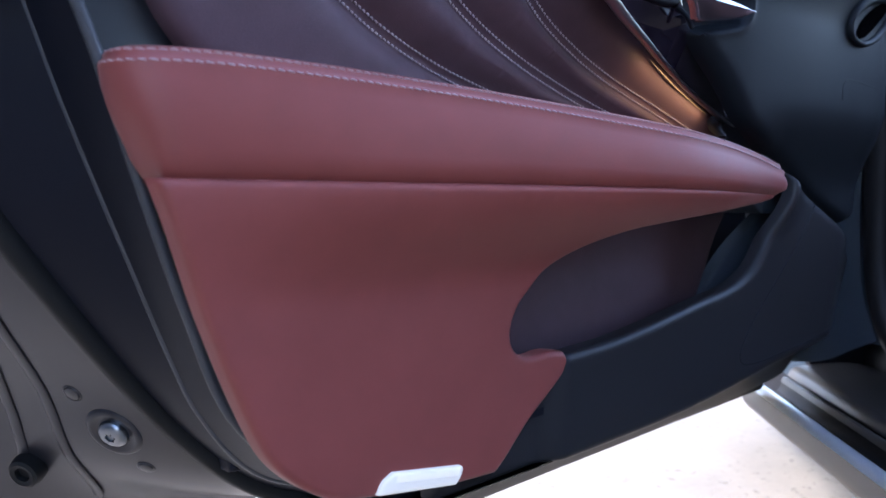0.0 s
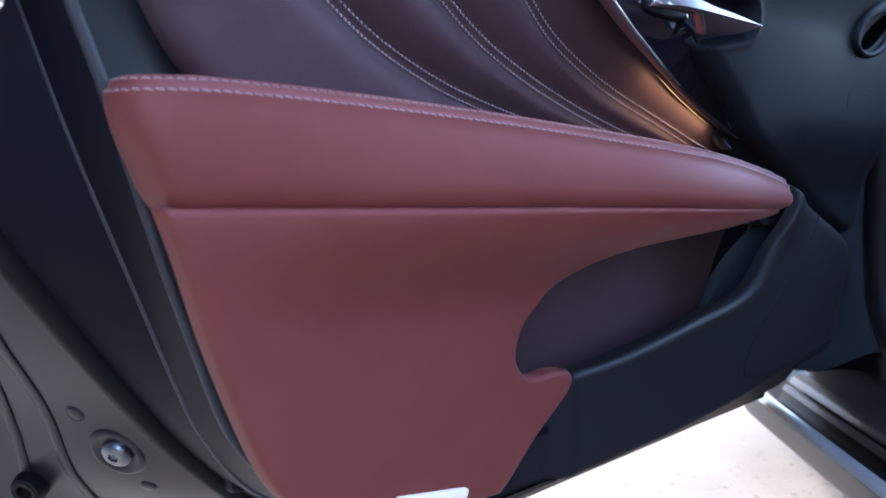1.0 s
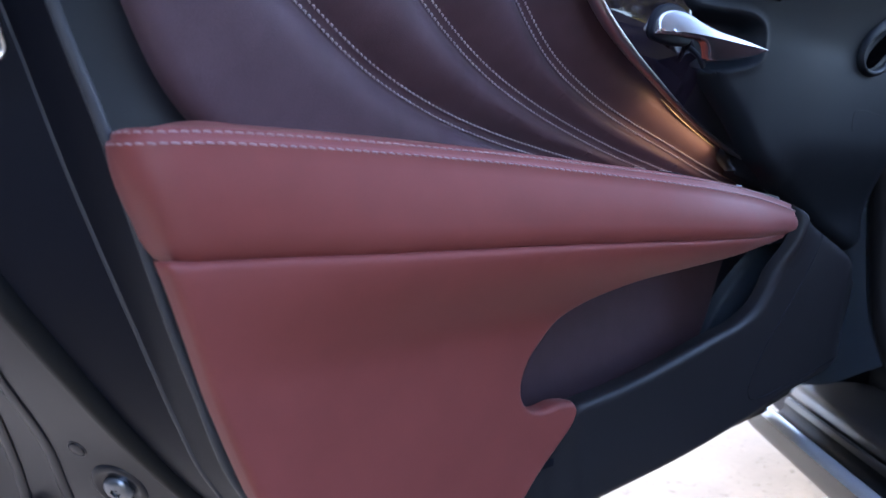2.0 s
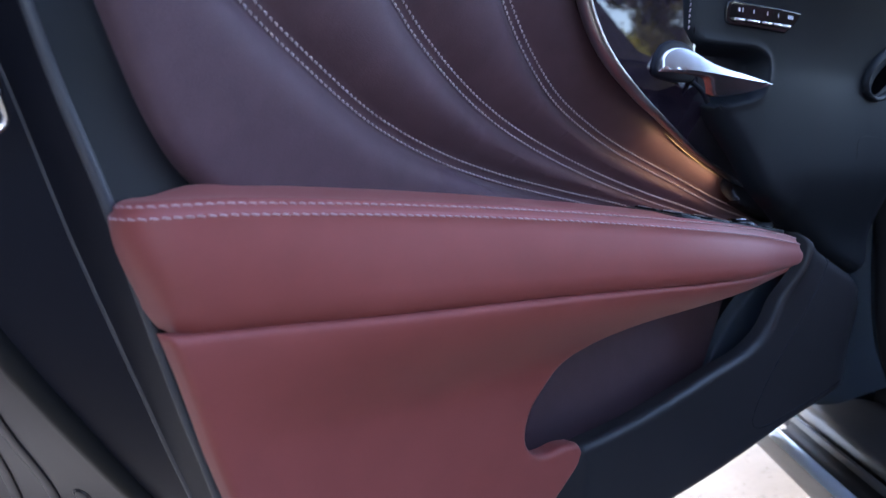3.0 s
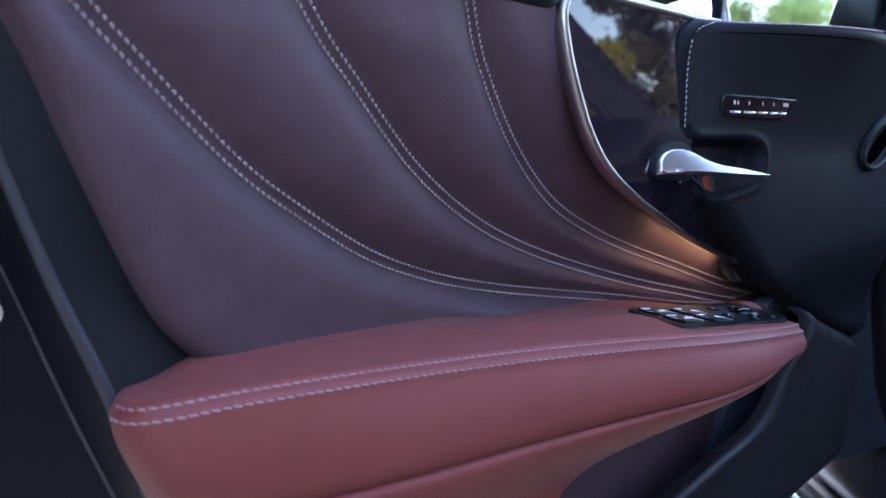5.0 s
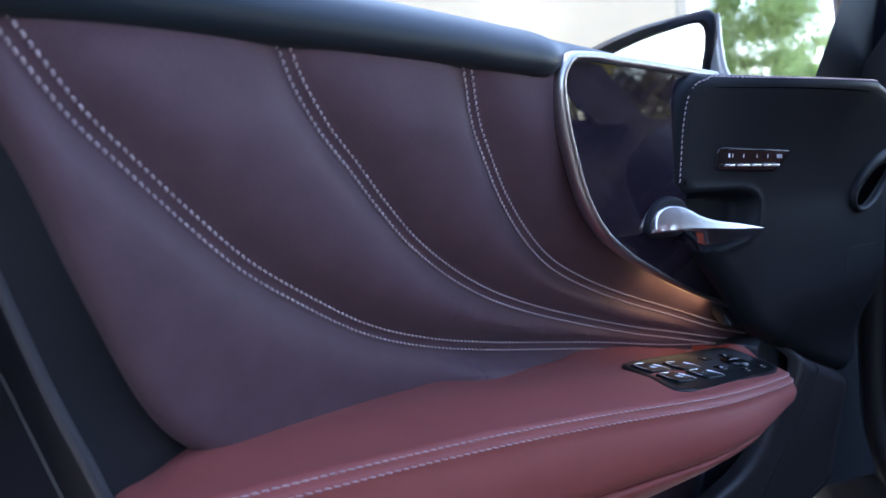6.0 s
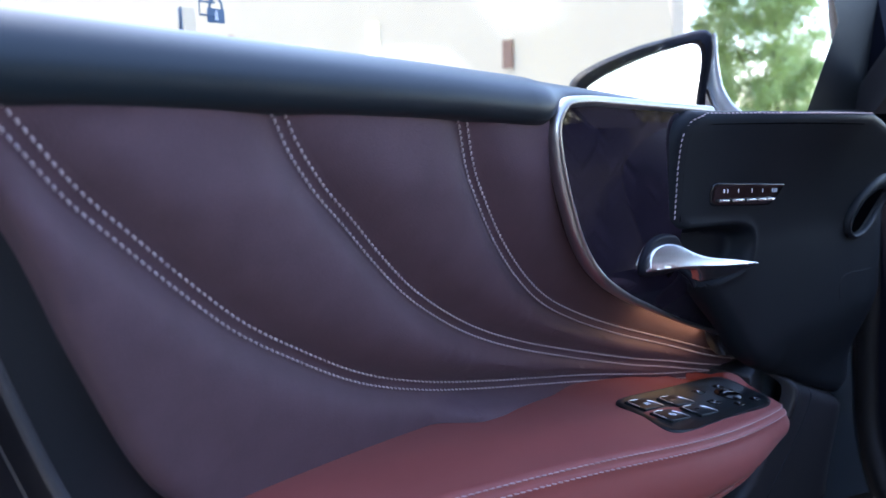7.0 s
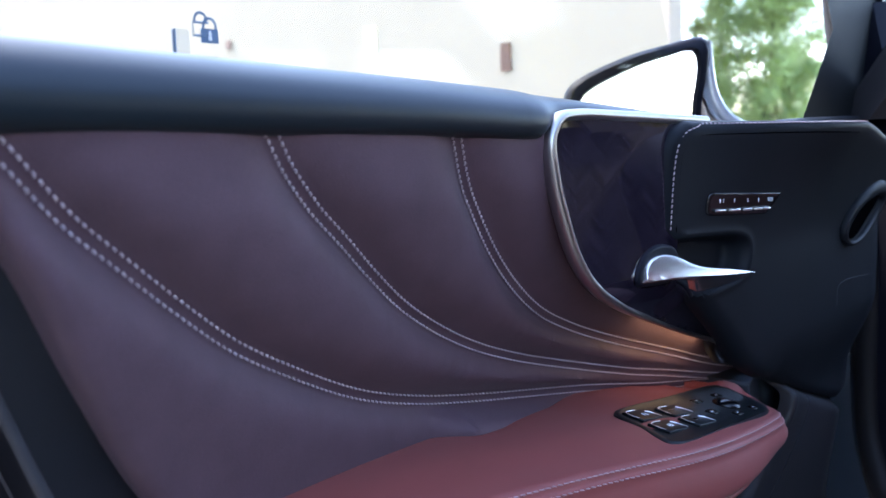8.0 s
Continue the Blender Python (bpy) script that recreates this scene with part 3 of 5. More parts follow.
part("cover_joint", tube([(a, blk_y(a, b) + 0.0002, b) for a, b in groove], 0.0009, 0.0007, 6), BLACK_PLASTIC, lower_black, "fine joint of the speaker cover")

part("door_core", sheet(outline([(-0.06, 0.43), (0.2, 0.41), (0.70, 0.41)], [(0.70, 0.41), (0.74, 0.6), (0.72, 0.89)], [(0.72, 0.89), (-0.16, 0.905)], [(-0.16, 0.905), (-0.10, 0.65), (-0.06, 0.43)]), lambda x, z: 0.118, 0.004, 0.02, 0.03), BLACK_PLASTIC, door, "black carrier behind the trim")

# rear border of the trim: folded black plastic running back to the weather strip
EDGE_U = [(-0.262, 0.02, 0.96), (-0.205, 0.022, 0.857), (-0.184, 0.024, 0.806), (-0.155, 0.036, 0.747), (-0.125, 0.046, 0.705), (-0.09, 0.05, 0.66), (-0.07, 0.03, 0.60), (-0.04, 0.03, 0.52), (0.0, 0.03, 0.46)]
EDGE_B = [(-0.280, 0.028, 0.985), (-0.243, 0.030, 0.88), (-0.221, 0.031, 0.812), (-0.204, 0.031, 0.759), (-0.183, 0.031, 0.702), (-0.165, 0.031, 0.645), (-0.138, 0.031, 0.565), (-0.108, 0.031, 0.495), (-0.05, 0.031, 0.446), (0.06, 0.031, 0.418)]
EDGE_A = [(-0.285, 0.086, 0.985), (-0.247, 0.088, 0.88), (-0.222, 0.090, 0.808), (-0.203, 0.090, 0.757), (-0.176, 0.090, 0.678), (-0.142, 0.090, 0.590), (-0.118, 0.090, 0.529), (-0.098, 0.090, 0.486), (-0.055, 0.090, 0.436), (0.06, 0.085, 0.396)]
part("trim_border", loft([EDGE_U, EDGE_B], 80, 4), BLACK_SOFT, door, "black soft border beside the quilted panel")
part("trim_side", loft([EDGE_B, EDGE_A], 80, 5), BLACK_PLASTIC, door, "black plastic side of the trim")
part("trim_flange", loft([EDGE_A, EDGE_W], 80, 5), BLACK_PLASTIC, door, "black plastic flange of the trim")
# ridges carry their highlight as a paler base colour
for e in (EDGE_B, EDGE_A):
    part("trim_ridge", tube(spline([(x + 0.002, y + 0.002, z) for x, y, z in e], 0.008), 0.0034, 0.0034, 12), RIDGE, door, "rounded ridge of the black trim")
part("weather_strip", tube(spline([(x, y + 0.004, z) for x, y, z in EDGE_W] + [(0.3, 0.115, 0.357), (0.55, 0.11, 0.352), (0.76, 0.105, 0.352)], 0.008), 0.0100, 0.0095, 10), RUBBER, door, "black rubber weather strip")

# metal of the door's rear end and its underside
part("door_sill_trim", loft([[(0.02, -0.004, 0.418), (0.157, -0.004, 0.4165), (0.331, -0.004, 0.417), (0.54, 0.0, 0.431), (0.685, 0.006, 0.440), (0.77, 0.02, 0.452)],
                             [(0.02, 0.04, 0.394), (0.2, 0.04, 0.392), (0.4, 0.04, 0.392), (0.55, 0.04, 0.397), (0.68, 0.045, 0.404), (0.78, 0.05, 0.42)],
                             [(0.02, 0.095, 0.352), (0.2, 0.095, 0.352), (0.4, 0.095, 0.351), (0.55, 0.095, 0.350), (0.68, 0.095, 0.350), (0.80, 0.095, 0.355)],
                             [(0.02, 0.20, 0.335), (0.2, 0.20, 0.335), (0.4, 0.20, 0.335), (0.55, 0.20, 0.335), (0.68, 0.20, 0.335), (0.82, 0.20, 0.335)]], 60, 5), RUBBER, door, "black lower edge of the door")

# belt trim along the top of the door
def belt_curve(y, up):
    """A line of the belt roll: y its depth, up its share of the roll's height."""
    low = smooth1((-0.40, 0.921), (-0.2, 0.9165), (0.036, 0.9115), (0.132, 0.9090), (0.158, 0.9215), (0.24, 0.9195), (0.45, 0.905))
    top = smooth1((-0.40, 0.972), (-0.2, 0.9615), (-0.115, 0.957), (0.141, 0.9445), (0.396, 0.927), (0.45, 0.922))
    return [(x, y + 0.016 * sm((x - 0.137) / 0.02), low(x) + (top(x) - low(x)) * up) for x in np.linspace(-0.40, 0.45, 35)]


belt = part("belt_trim", loft([belt_curve(*c) for c in ((0.02, -0.02), (-0.002, 0.005), (-0.013, 0.09), (-0.0165, 0.32), (-0.012, 0.62), (0.002, 0.86), (0.022, 0.98), (0.036, 0.985), (0.05, 0.93), (0.054, 0.7))], 60, 4), BELT, door, "padded black roll along the window sill", 60)

# veneer panel, its satin chrome surround and the warm light strip below
def veneer_y(x, z):
    return -0.010 - 0.02 * (x - 0.13) + 0.030 * sm((0.80 - z) / 0.10)


chrome_line = spline([(0.365, 0.920), (0.232, 0.9243), (0.166, 0.9255), (0.1455, 0.9225), (0.1355, 0.910), (0.1375, 0.888), (0.1480, 0.856), (0.165, 0.8215), (0.188, 0.797), (0.229, 0.7755), (0.283, 0.7555), (0.362, 0.728), (0.43, 0.706), (0.49, 0.6855)], 0.004)
veneer_ring = outline(
    [tuple(p) for p in chrome_line[::2]],
    [tuple(chrome_line[-1]), (0.50, 0.665)],
    [(0.50, 0.665), (0.46, 0.702), (0.41, 0.750), (0.370, 0.765), (0.338, 0.774), (0.322, 0.788), (0.314, 0.803), (0.314, 0.819), (0.330, 0.836), (0.356, 0.870), (0.366, 0.9185)],
)
part("veneer_panel", sheet(veneer_ring, veneer_y, 0.0008, 0.004, 0.007), VENEER, door, "glossy dark herringbone veneer panel", 50)
part("chrome_surround", tube([(a, veneer_y(a, b) + 0.001, b) for a, b in chrome_line], lambda f: 0.0042 - 0.0020 * sm((f - 0.45) / 0.35), lambda f: 0.0035 + 0.0030 * sm((f - 0.22) / 0.10) * (1 - sm((f - 0.5) / 0.3)), 12), surface("surround_chrome", (0.42, 0.40, 0.39), 0.34, metal=1.0, grain=60, relief=0.0, vary=0.03), door, "satin chrome surround of the veneer panel", 60)
led_line = [(a, veneer_y(a, b) + 0.0090, b - 0.0012) for a, b in chrome_line if 0.312 < a < 0.440 and b < 0.8]
part("light_strip", tube([(x, y + 0.0015, z + 0.0012) for x, y, z in led_line], 0.0004, 0.0004, 6), LED, door, "warm glowing ambient light strip")
strip_a, strip_b = Vector(led_line[0]), Vector(led_line[-1])
along = (strip_b - strip_a).normalized()
face = Vector((0.10, 0.75, -0.65))
face = (face - along * face.dot(along)).normalized()
strip = new("strip_lamp", bpy.data.lights.new("strip_lamp", "AREA"))
strip.data.shape, strip.data.size, strip.data.size_y = "RECTANGLE", (strip_b - strip_a).length, 0.0010
strip.data.energy, strip.data.color = 0.0034, (1.0, 0.67, 0.34)
turn = Matrix((along, (-face).cross(along), -face)).transposed().to_4x4()
strip.matrix_world = Matrix.Translation((strip_a + strip_b) / 2 + Vector((0, 0.0, -0.0012))) @ turn

# black padded front part with the handle's cup
pad_ring = outline(
    [(0.313, 0.920), (0.296, 0.9116), (0.2885, 0.8993), (0.287, 0.88), (0.287, 0.85), (0.287, 0.8265)],
    [(0.287, 0.8265), (0.307, 0.8165), (0.336, 0.770), (0.376, 0.726), (0.410, 0.688), (0.51, 0.649), (0.615, 0.611), (0.70, 0.583)],
    [(0.70, 0.583), (0.735, 0.592), (0.742, 0.65), (0.765, 0.79), (0.760, 0.850), (0.72, 0.882), (0.63, 0.899), (0.565, 0.911), (0.530, 0.9165)],
    [(0.530, 0.9165), (0.42, 0.918), (0.313, 0.920)],
)


CUP = spline([(0.300, 0.8195), (0.345, 0.8200), (0.385, 0.8175), (0.3985, 0.810), (0.4005, 0.796), (0.393, 0.781), (0.362, 0.7715), (0.330, 0.7665), (0.300, 0.768), (0.280, 0.790), (0.282, 0.815)], 0.003, closed=True)


def cup(q):
    """Depth of the hollow behind the handle, with a raised lip round it."""
    d = line_distance(q, CUP, True) * np.where(inside(q, CUP), 1.0, -1.0)
    t = np.clip((d + 0.001) / 0.008, 0, 1)
    return 0.022 * t * t * (3 - 2 * t) - 0.0014 * np.exp(-(((d + 0.003) / 0.0025) ** 2))


front_pad = part("front_pad", sheet(pad_ring, pad_y, 0.012, 0.008, 0.006, [np.concatenate([CUP, CUP[:1]])], cup), PAD, door, "black leather pad carrying the door handle", 60)
seam_pad = spline([(0.2967, 0.8275), (0.2967, 0.849), (0.2968, 0.880), (0.2998, 0.9003), (0.3082, 0.9105), (0.3201, 0.915)], 0.003)
row = [(a, pad_y(a, b) + (0.0004 if b < 0.90 else 0.0016), b) for a, b in seam_pad] + [(x, pad_y(x, 0.917) + 0.0055, 0.9170 - 0.009 * (x - 0.322)) for x in np.linspace(0.327, 0.525, 70)]
part("stitching", stitches(row, [(-0.3, -0.95, 0.1)] * len(seam_pad) + [(0, -0.55, 0.83)] * 70, 0.0046, 0.0034, 0.00058), THREAD, front_pad, "pale stitching")
piping = panel_row(np.concatenate([seam_pad, spline([(0.327, 0.9155), (0.42, 0.9150), (0.515, 0.9130)], 0.004)]), pad_y, -0.0075, -0.0004)
part("piping", tube(spline(piping[::4], 0.004), 0.0007, 0.0004, 6), DARK, front_pad, "black seam beside the stitching")

# door handle
handle_ring = outline([(0.2503, 0.7945), (0.2522, 0.8015), (0.2585, 0.8080), (0.2685, 0.8118), (0.2800, 0.8118), (0.2892, 0.8085), (0.2992, 0.8030), (0.3150, 0.7980), (0.3390, 0.7942), (0.3601, 0.7905), (0.3798, 0.7865)], [(0.3798, 0.7865), (0.3621, 0.7800), (0.3409, 0.7760), (0.3198, 0.7755), (0.3103, 0.7825), (0.3007, 0.7885), (0.2815, 0.7908), (0.2508, 0.7915)], step=0.002)
handle_crease = smooth1((0.2508, 0.7935), (0.2815, 0.7935), (0.3083, 0.7915), (0.3390, 0.7890), (0.3803, 0.7863))


def handle_y(x, z):
    zc = handle_crease(x)
    return -0.019 - 0.27 * (x - 0.2453) - 0.004 * math.sin(min(1.0, max(0.0, (x - 0.2453) / 0.134)) * math.pi) + 0.28 * max(0.0, z - zc) + 5.0 * max(0.0, z - zc) ** 2 + 0.9 * max(0.0, zc - z)


crease_line = [(x, handle_crease(x)) for x in np.linspace(0.2453, 0.3773, 40)]
handle = part("door_handle", sheet(handle_ring, handle_y, 0.0016, 0.006, 0.0025, [crease_line]), CHROME, door, "satin chrome pull handle", 50)
bezel_ring = spline([(0.2450, 0.7940), (0.2485, 0.8045), (0.2575, 0.8135), (0.2725, 0.8185), (0.2885, 0.8185), (0.3025, 0.8140), (0.3105, 0.8000), (0.3065, 0.7890), (0.2905, 0.7855), (0.2625, 0.7860), (0.2485, 0.7885)], 0.003, closed=True)
part("handle_bezel", sheet(bezel_ring, lambda x, z: -0.0148 - 0.05 * (x - 0.2453), 0.003, 0.008, 0.004), BLACK_PLASTIC, handle, "black bezel behind the handle")
part("lock_lever", tube(spline([(0.308, -0.014, 0.787), (0.317, -0.019, 0.779), (0.323, -0.021, 0.770)], 0.003), 0.0026, 0.002, 8), BLACK_PLASTIC, handle, "small black lever under the handle")

# memory switch
switch = part("memory_switch", sheet(outline([(0.3450, 0.8585), (0.4290, 0.8535)], [(0.4290, 0.8535), (0.4240, 0.844), (0.4140, 0.8345)], [(0.4140, 0.8345), (0.3460, 0.8375)], [(0.3460, 0.8375), (0.3405, 0.840), (0.3390, 0.848), (0.3400, 0.856), (0.3450, 0.8585)], step=0.002), lambda x, z: pad_y(x, z) - 0.0022, 0.0022, 0.006, 0.003), PIANO, door, "gloss black seat memory switch with silver keys")
for x0, x1 in ((0.3455, 0.3590), (0.3610, 0.3765), (0.3780, 0.3905), (0.3920, 0.4030), (0.4045, 0.4145)):
    xm = (x0 + x1) / 2
    part("key", rounded_box((x1 - x0 - 0.0006, 0.003, 0.0026), 0.0008, pose(xm, pad_y(xm, 0.842) - 0.0036, 0.8420 - 0.03 * (x0 - 0.345), 0, 2.2, -17)), CHROME, switch, "satin silver key")
for x, w in ((0.3525, 0.0020), (0.3565, 0.0008), (0.3690, 0.0008), (0.3845, 0.0008), (0.3975, 0.0008), (0.4105, 0.0012), (0.4130, 0.0012), (0.4155, 0.0012)):
    part("marking", rounded_box((w, 0.0006, 0.0034), 0.0002, pose(x, pad_y(x, 0.850) - 0.0025, 0.8505 - 0.04 * (x - 0.353), 0, 2.2, -17), 1), MARKING, switch, "white marking")

joint = spline([(0.588, 0.722), (0.589, 0.737), (0.597, 0.7435), (0.619, 0.745), (0.69, 0.741)], 0.003)
part("cover_joint", tube([(a, pad_y(a, b) - 0.0001, b) for a, b in joint], 0.0005, 0.0003, 6), RUBBER, front_pad, "fine joint of a small cover")

# oval ring in the pad
oval = [(0.650 + 0.042 * math.cos(a) + 0.036 * math.sin(a), 0.814 + 0.027 * math.cos(a) - 0.010 * math.sin(a)) for a in np.linspace(0, 2 * math.pi, 48, endpoint=False)]
part("tweeter_ring", tube([(a, pad_y(a, b) - 0.001, b) for a, b in oval], lambda f: 0.0060 + 0.003 * math.cos(2 * math.pi * f), lambda f: 0.006, 10, True), PAD, front_pad, "raised black oval ring", 60)
slot_ring = np.array([(0.652 + 0.036 * math.cos(a) + 0.016 * math.sin(a), 0.814 + 0.0235 * math.cos(a) - 0.0045 * math.sin(a)) for a in np.linspace(0, 2 * math.pi, 40, endpoint=False)])
part("tweeter_recess", sheet(np.array(oval), lambda x, z: pad_y(x, z) - 0.002, 0.001, 0.004, 0.012), PAD, front_pad, "black recess in the ring")
# flat oval in front of the pad; the slot's deep shade is its black colour
part("slot_shade", sheet(slot_ring, lambda x, z: pad_y(x, z) - 0.0032, 0.0005, 0.001, 0.012), DARK, front_pad, "flat near-black oval for the shade inside the slot")
cap = outline([(0.50, 0.80), (0.80, 0.78)], [(0.80, 0.78), (0.83, 0.88), (0.80, 0.925)], [(0.80, 0.925), (0.56, 0.918), (0.50, 0.905)], [(0.50, 0.905), (0.50, 0.80)])
part("corner_cover", sheet(cap, lambda x, z: -0.012, 0.008, 0.02, 0.02), PAD, door, "black cover at the front corner of the door", 60)

# window switches on the armrest
SA, SB, SC, SD = (Vector(p) for p in ((0.238, 0.007, 0.6825), (0.205, -0.065, 0.6785), (0.408, -0.061, 0.6545), (0.440, 0.008, 0.6580)))


def on_switch(u, v, lift=0.0):
    """A place on the switch plate: u along it, v from the door's side to the cabin's."""
    p = SA.lerp(SD, u).lerp(SB.lerp(SC, u), v)
    n = (SD - SA).cross(SB - SA).normalized()
    n = n if n.z > 0 else -n
    return p + n * lift


def plate_frame(u, v, lift):
    x = (on_switch(u + 0.01, v) - on_switch(u - 0.01, v)).normalized()
    y = (on_switch(u, v - 0.01) - on_switch(u, v + 0.01))
    z = x.cross(y).normalized()
    y = z.cross(x)
    m = Matrix((x, y, z)).transposed().to_4x4()
    m.translation = on_switch(u, v, lift)
    return m


def switch_plate():
    ring = spline([(0.03, 0.0), (0.5, -0.01), (0.93, 0.0), (0.985, 0.10), (1.0, 0.5), (0.985, 0.9), (0.93, 1.0), (0.5, 1.01), (0.10, 1.0), (0.04, 0.93), (0.015, 0.5), (0.0, 0.08)], count=72, closed=True)
    c = ring.mean(0)
    verts, faces = [], []
    for k, (f, h) in enumerate(((1.0, -0.006), (1.0, 0.0002), (0.985, 0.0012), (0.93, 0.0012), (0.91, 0.0006), (0.5, 0.0008), (0.02, 0.0008))):
        for u, v in c + (ring - c) * f:
            verts.append(tuple(on_switch(u, v, h)))
    n = len(ring)
    for k in range(6):
        for i in range(n):
            j = (i + 1) % n
            faces.append((k * n + i, k * n + j, k * n + n + j, k * n + n + i))
    faces.append(tuple(range(6 * n, 7 * n)))
    bm = mesh_bm(verts, faces)
    bmesh.ops.recalc_face_normals(bm, faces=bm.faces)
    return bm


plate = part("switch_plate", switch_plate(), SWITCH_GREY, door, "black switch plate with chrome-edged window switches", 50)


def plate_uv(x, y):
    """The share along and across the plate of a place in plan."""
    best = min(((on_switch(u / 60, v / 30).xy - Vector((x, y))).length, u / 60, v / 30) for u in range(61) for v in range(31))
    return best[1], best[2]


for x, y, lit in ((0.257, -0.013, True), (0.252, -0.038, True), (0.298, -0.019, False), (0.292, -0.042, False)):
    u, v = plate_uv(x, y)
    m = plate_frame(u, v, 0.0008) @ pose(0, 0, 0, 0, 3, 0)
    key = part("window_switch", rounded_box((0.033, 0.0205, 0.0026), 0.0009, m), SWITCH_GREY, plate, "black rocker for a window")
    part("chrome_edge", tube(spline([tuple(m @ Vector(q)) for q in ((-0.0152, -0.006, 0.0009), (-0.0158, 0.000, 0.0012), (-0.0140, 0.0075, 0.0014), (-0.0095, 0.0096, 0.0014), (0.004, 0.0098, 0.0013))], 0.001), 0.00045, 0.00045, 6, up=(0, 0, 1)), EDGING, key, "thin chrome edge")
    part("chrome_edge", tube(spline([tuple(m @ Vector(q)) for q in ((0.0120, 0.0050, 0.0014), (0.0150, 0.001, 0.0014), (0.0160, -0.0060, 0.0013), (0.0155, -0.0092, 0.0012))], 0.001), 0.0006, 0.0006, 6, up=(0, 0, 1)), EDGING, key, "thin chrome edge")
    if lit:
        sym = [(-0.0030, -0.0020), (0.0030, -0.0020), (0.0036, 0.0), (0.0018, 0.0022), (-0.0018, 0.0022), (-0.0034, 0.0002)]
        part("symbol", tube([tuple(m @ Vector((a + 0.002, b - 0.0005, 0.0014))) for a, b in sym], 0.00045, 0.0002, 6, True, up=(0, 0, 1)), MARKING, key, "white window symbol")
        part("symbol", rounded_box((0.0044, 0.0006, 0.0004), 0.0001, m @ pose(0.002, -0.0005, 0.0014), 1), MARKING, key, "white window symbol")
    else:
        part("symbol", rounded_box((0.0075, 0.0022, 0.0004), 0.0001, m @ pose(-0.002, 0.0015, 0.0013), 1), DARK_CHROME, key, "pale window symbol")
knob = part("mirror_knob", lathe([(0.0125, 0), (0.013, 0.0012), (0.0120, 0.0028), (0.009, 0.0040), (0.004, 0.0050), (0.0, 0.0056)], plate_frame(*plate_uv(0.372, -0.031), 0.0004)), PIANO, plate, "round black mirror adjuster")
part("knob_face", lathe([(0.0045, -0.0008), (0.004, 0.0), (0.0, 0.0002)], plate_frame(*plate_uv(0.372, -0.031), 0.0058)), DARK_CHROME, knob, "pale centre of the adjuster")
for x, y, w, h in ((0.350, -0.014, 0.011, 0.009), (0.332, -0.038, 0.011, 0.010), (0.386, -0.049, 0.009, 0.008), (0.390, -0.012, 0.011, 0.008), (0.352, -0.050, 0.010, 0.008)):
    u, v = plate_uv(x, y)
    b = part("button", rounded_box((w, h, 0.0022), 0.0006, plate_frame(u, v, 0.0008)), PIANO, plate, "small black button")
    part("symbol", rounded_box((w * 0.34, h * 0.14, 0.0004), 0.0001, plate_frame(u, v, 0.0019), 1), MARKING, b, "small white symbol")

# courtesy lamp at the foot of the panel
lamp_ring = outline([(-0.035, 0.443), (-0.031, 0.450), (-0.022, 0.4545)], [(-0.022, 0.4545), (0.039, 0.4440)], [(0.039, 0.4440), (0.0415, 0.442), (0.038, 0.435), (0.034, 0.4315)], [(0.034, 0.4315), (-0.035, 0.4425)], step=0.002)
lamp = part("courtesy_lamp", sheet(lamp_ring, lambda x, z: low_y(x, z) - 0.0035, 0.0025, 0.012, 0.004), LENS, door, "white ribbed courtesy lamp lens")
for i in range(34):
    x = -0.020 + 0.0017 * i
    z = 0.4525 - 0.0106 * (x + 0.022) / 0.061
    part("rib", rounded_box((0.0008, 0.0012, 0.005), 0.0003, pose(x, low_y(x, z) - 0.0035, z - 0.002, 0, 10, 0), 1), LENS, lamp)

part("outer_skin", loft([[(-0.50, 0.36, 0.92), (-0.2, 0.22, 0.93), (0.3, 0.15, 0.925), (0.80, 0.16, 0.915)], [(-0.40, 0.39, 0.70), (-0.1, 0.27, 0.70), (0.3, 0.23, 0.70), (0.82, 0.22, 0.70)], [(-0.20, 0.38, 0.45), (0.0, 0.27, 0.45), (0.3, 0.24, 0.45), (0.84, 0.22, 0.45)], [(-0.1, 0.33, 0.37), (0.1, 0.26, 0.36), (0.4, 0.225, 0.36), (0.83, 0.22, 0.36)]], 40, 6), SILVER, door, "silver painted outer skin of the door")
POST = [(0.670, 0.900), (0.693, 0.925), (0.787, 1.034), (0.762, 1.070), (0.79, 1.36), (1.05, 1.36), (1.0, 0.89)]
post_verts = [(x, 0.022, z) for x, z in POST] + [(x + (0.07 if x < 0.9 else 0.0), 0.044, z) for x, z in POST]
bm = mesh_bm(post_verts, [tuple(range(7)), tuple(range(13, 6, -1))] + [(i, i + 7, (i + 1) % 7 + 7, (i + 1) % 7) for i in range(7)])
bmesh.ops.recalc_face_normals(bm, faces=bm.faces)
part("window_post", bm, surface("dark_grey_frame", (0.013, 0.0145, 0.0145), 0.6, spec=0.2, relief=0.2, vary=0.12), door, "dark front post of the window frame")
part("post_edge", slab([(0.955, 0.014, 0.89), (0.962, 0.014, 1.36), (1.06, 0.014, 1.36), (1.06, 0.014, 0.89)], (0.0, 0.008, 0)), BLACK_SOFT, door, "black edge strip of the window post")

# fittings of the door's rear end
def face_frame(p, n):
    m = Vector(n).normalized().to_track_quat("Z", "Y").to_matrix().to_4x4()
    m.translation = Vector(p)
    return m


from mathutils.bvhtree import BVHTree
END_TREE = BVHTree.FromPolygons([v.co.copy() for v in shell.data.vertices], [tuple(p.vertices) for p in shell.data.polygons])


def on_end(p, lift=0.0):
    """The nearest place on the door's metal end, and the way it faces."""
    at, n, *_ = END_TREE.find_nearest(Vector(p))
    n = n if n.x < 0 else -n
    return at + n * lift, n


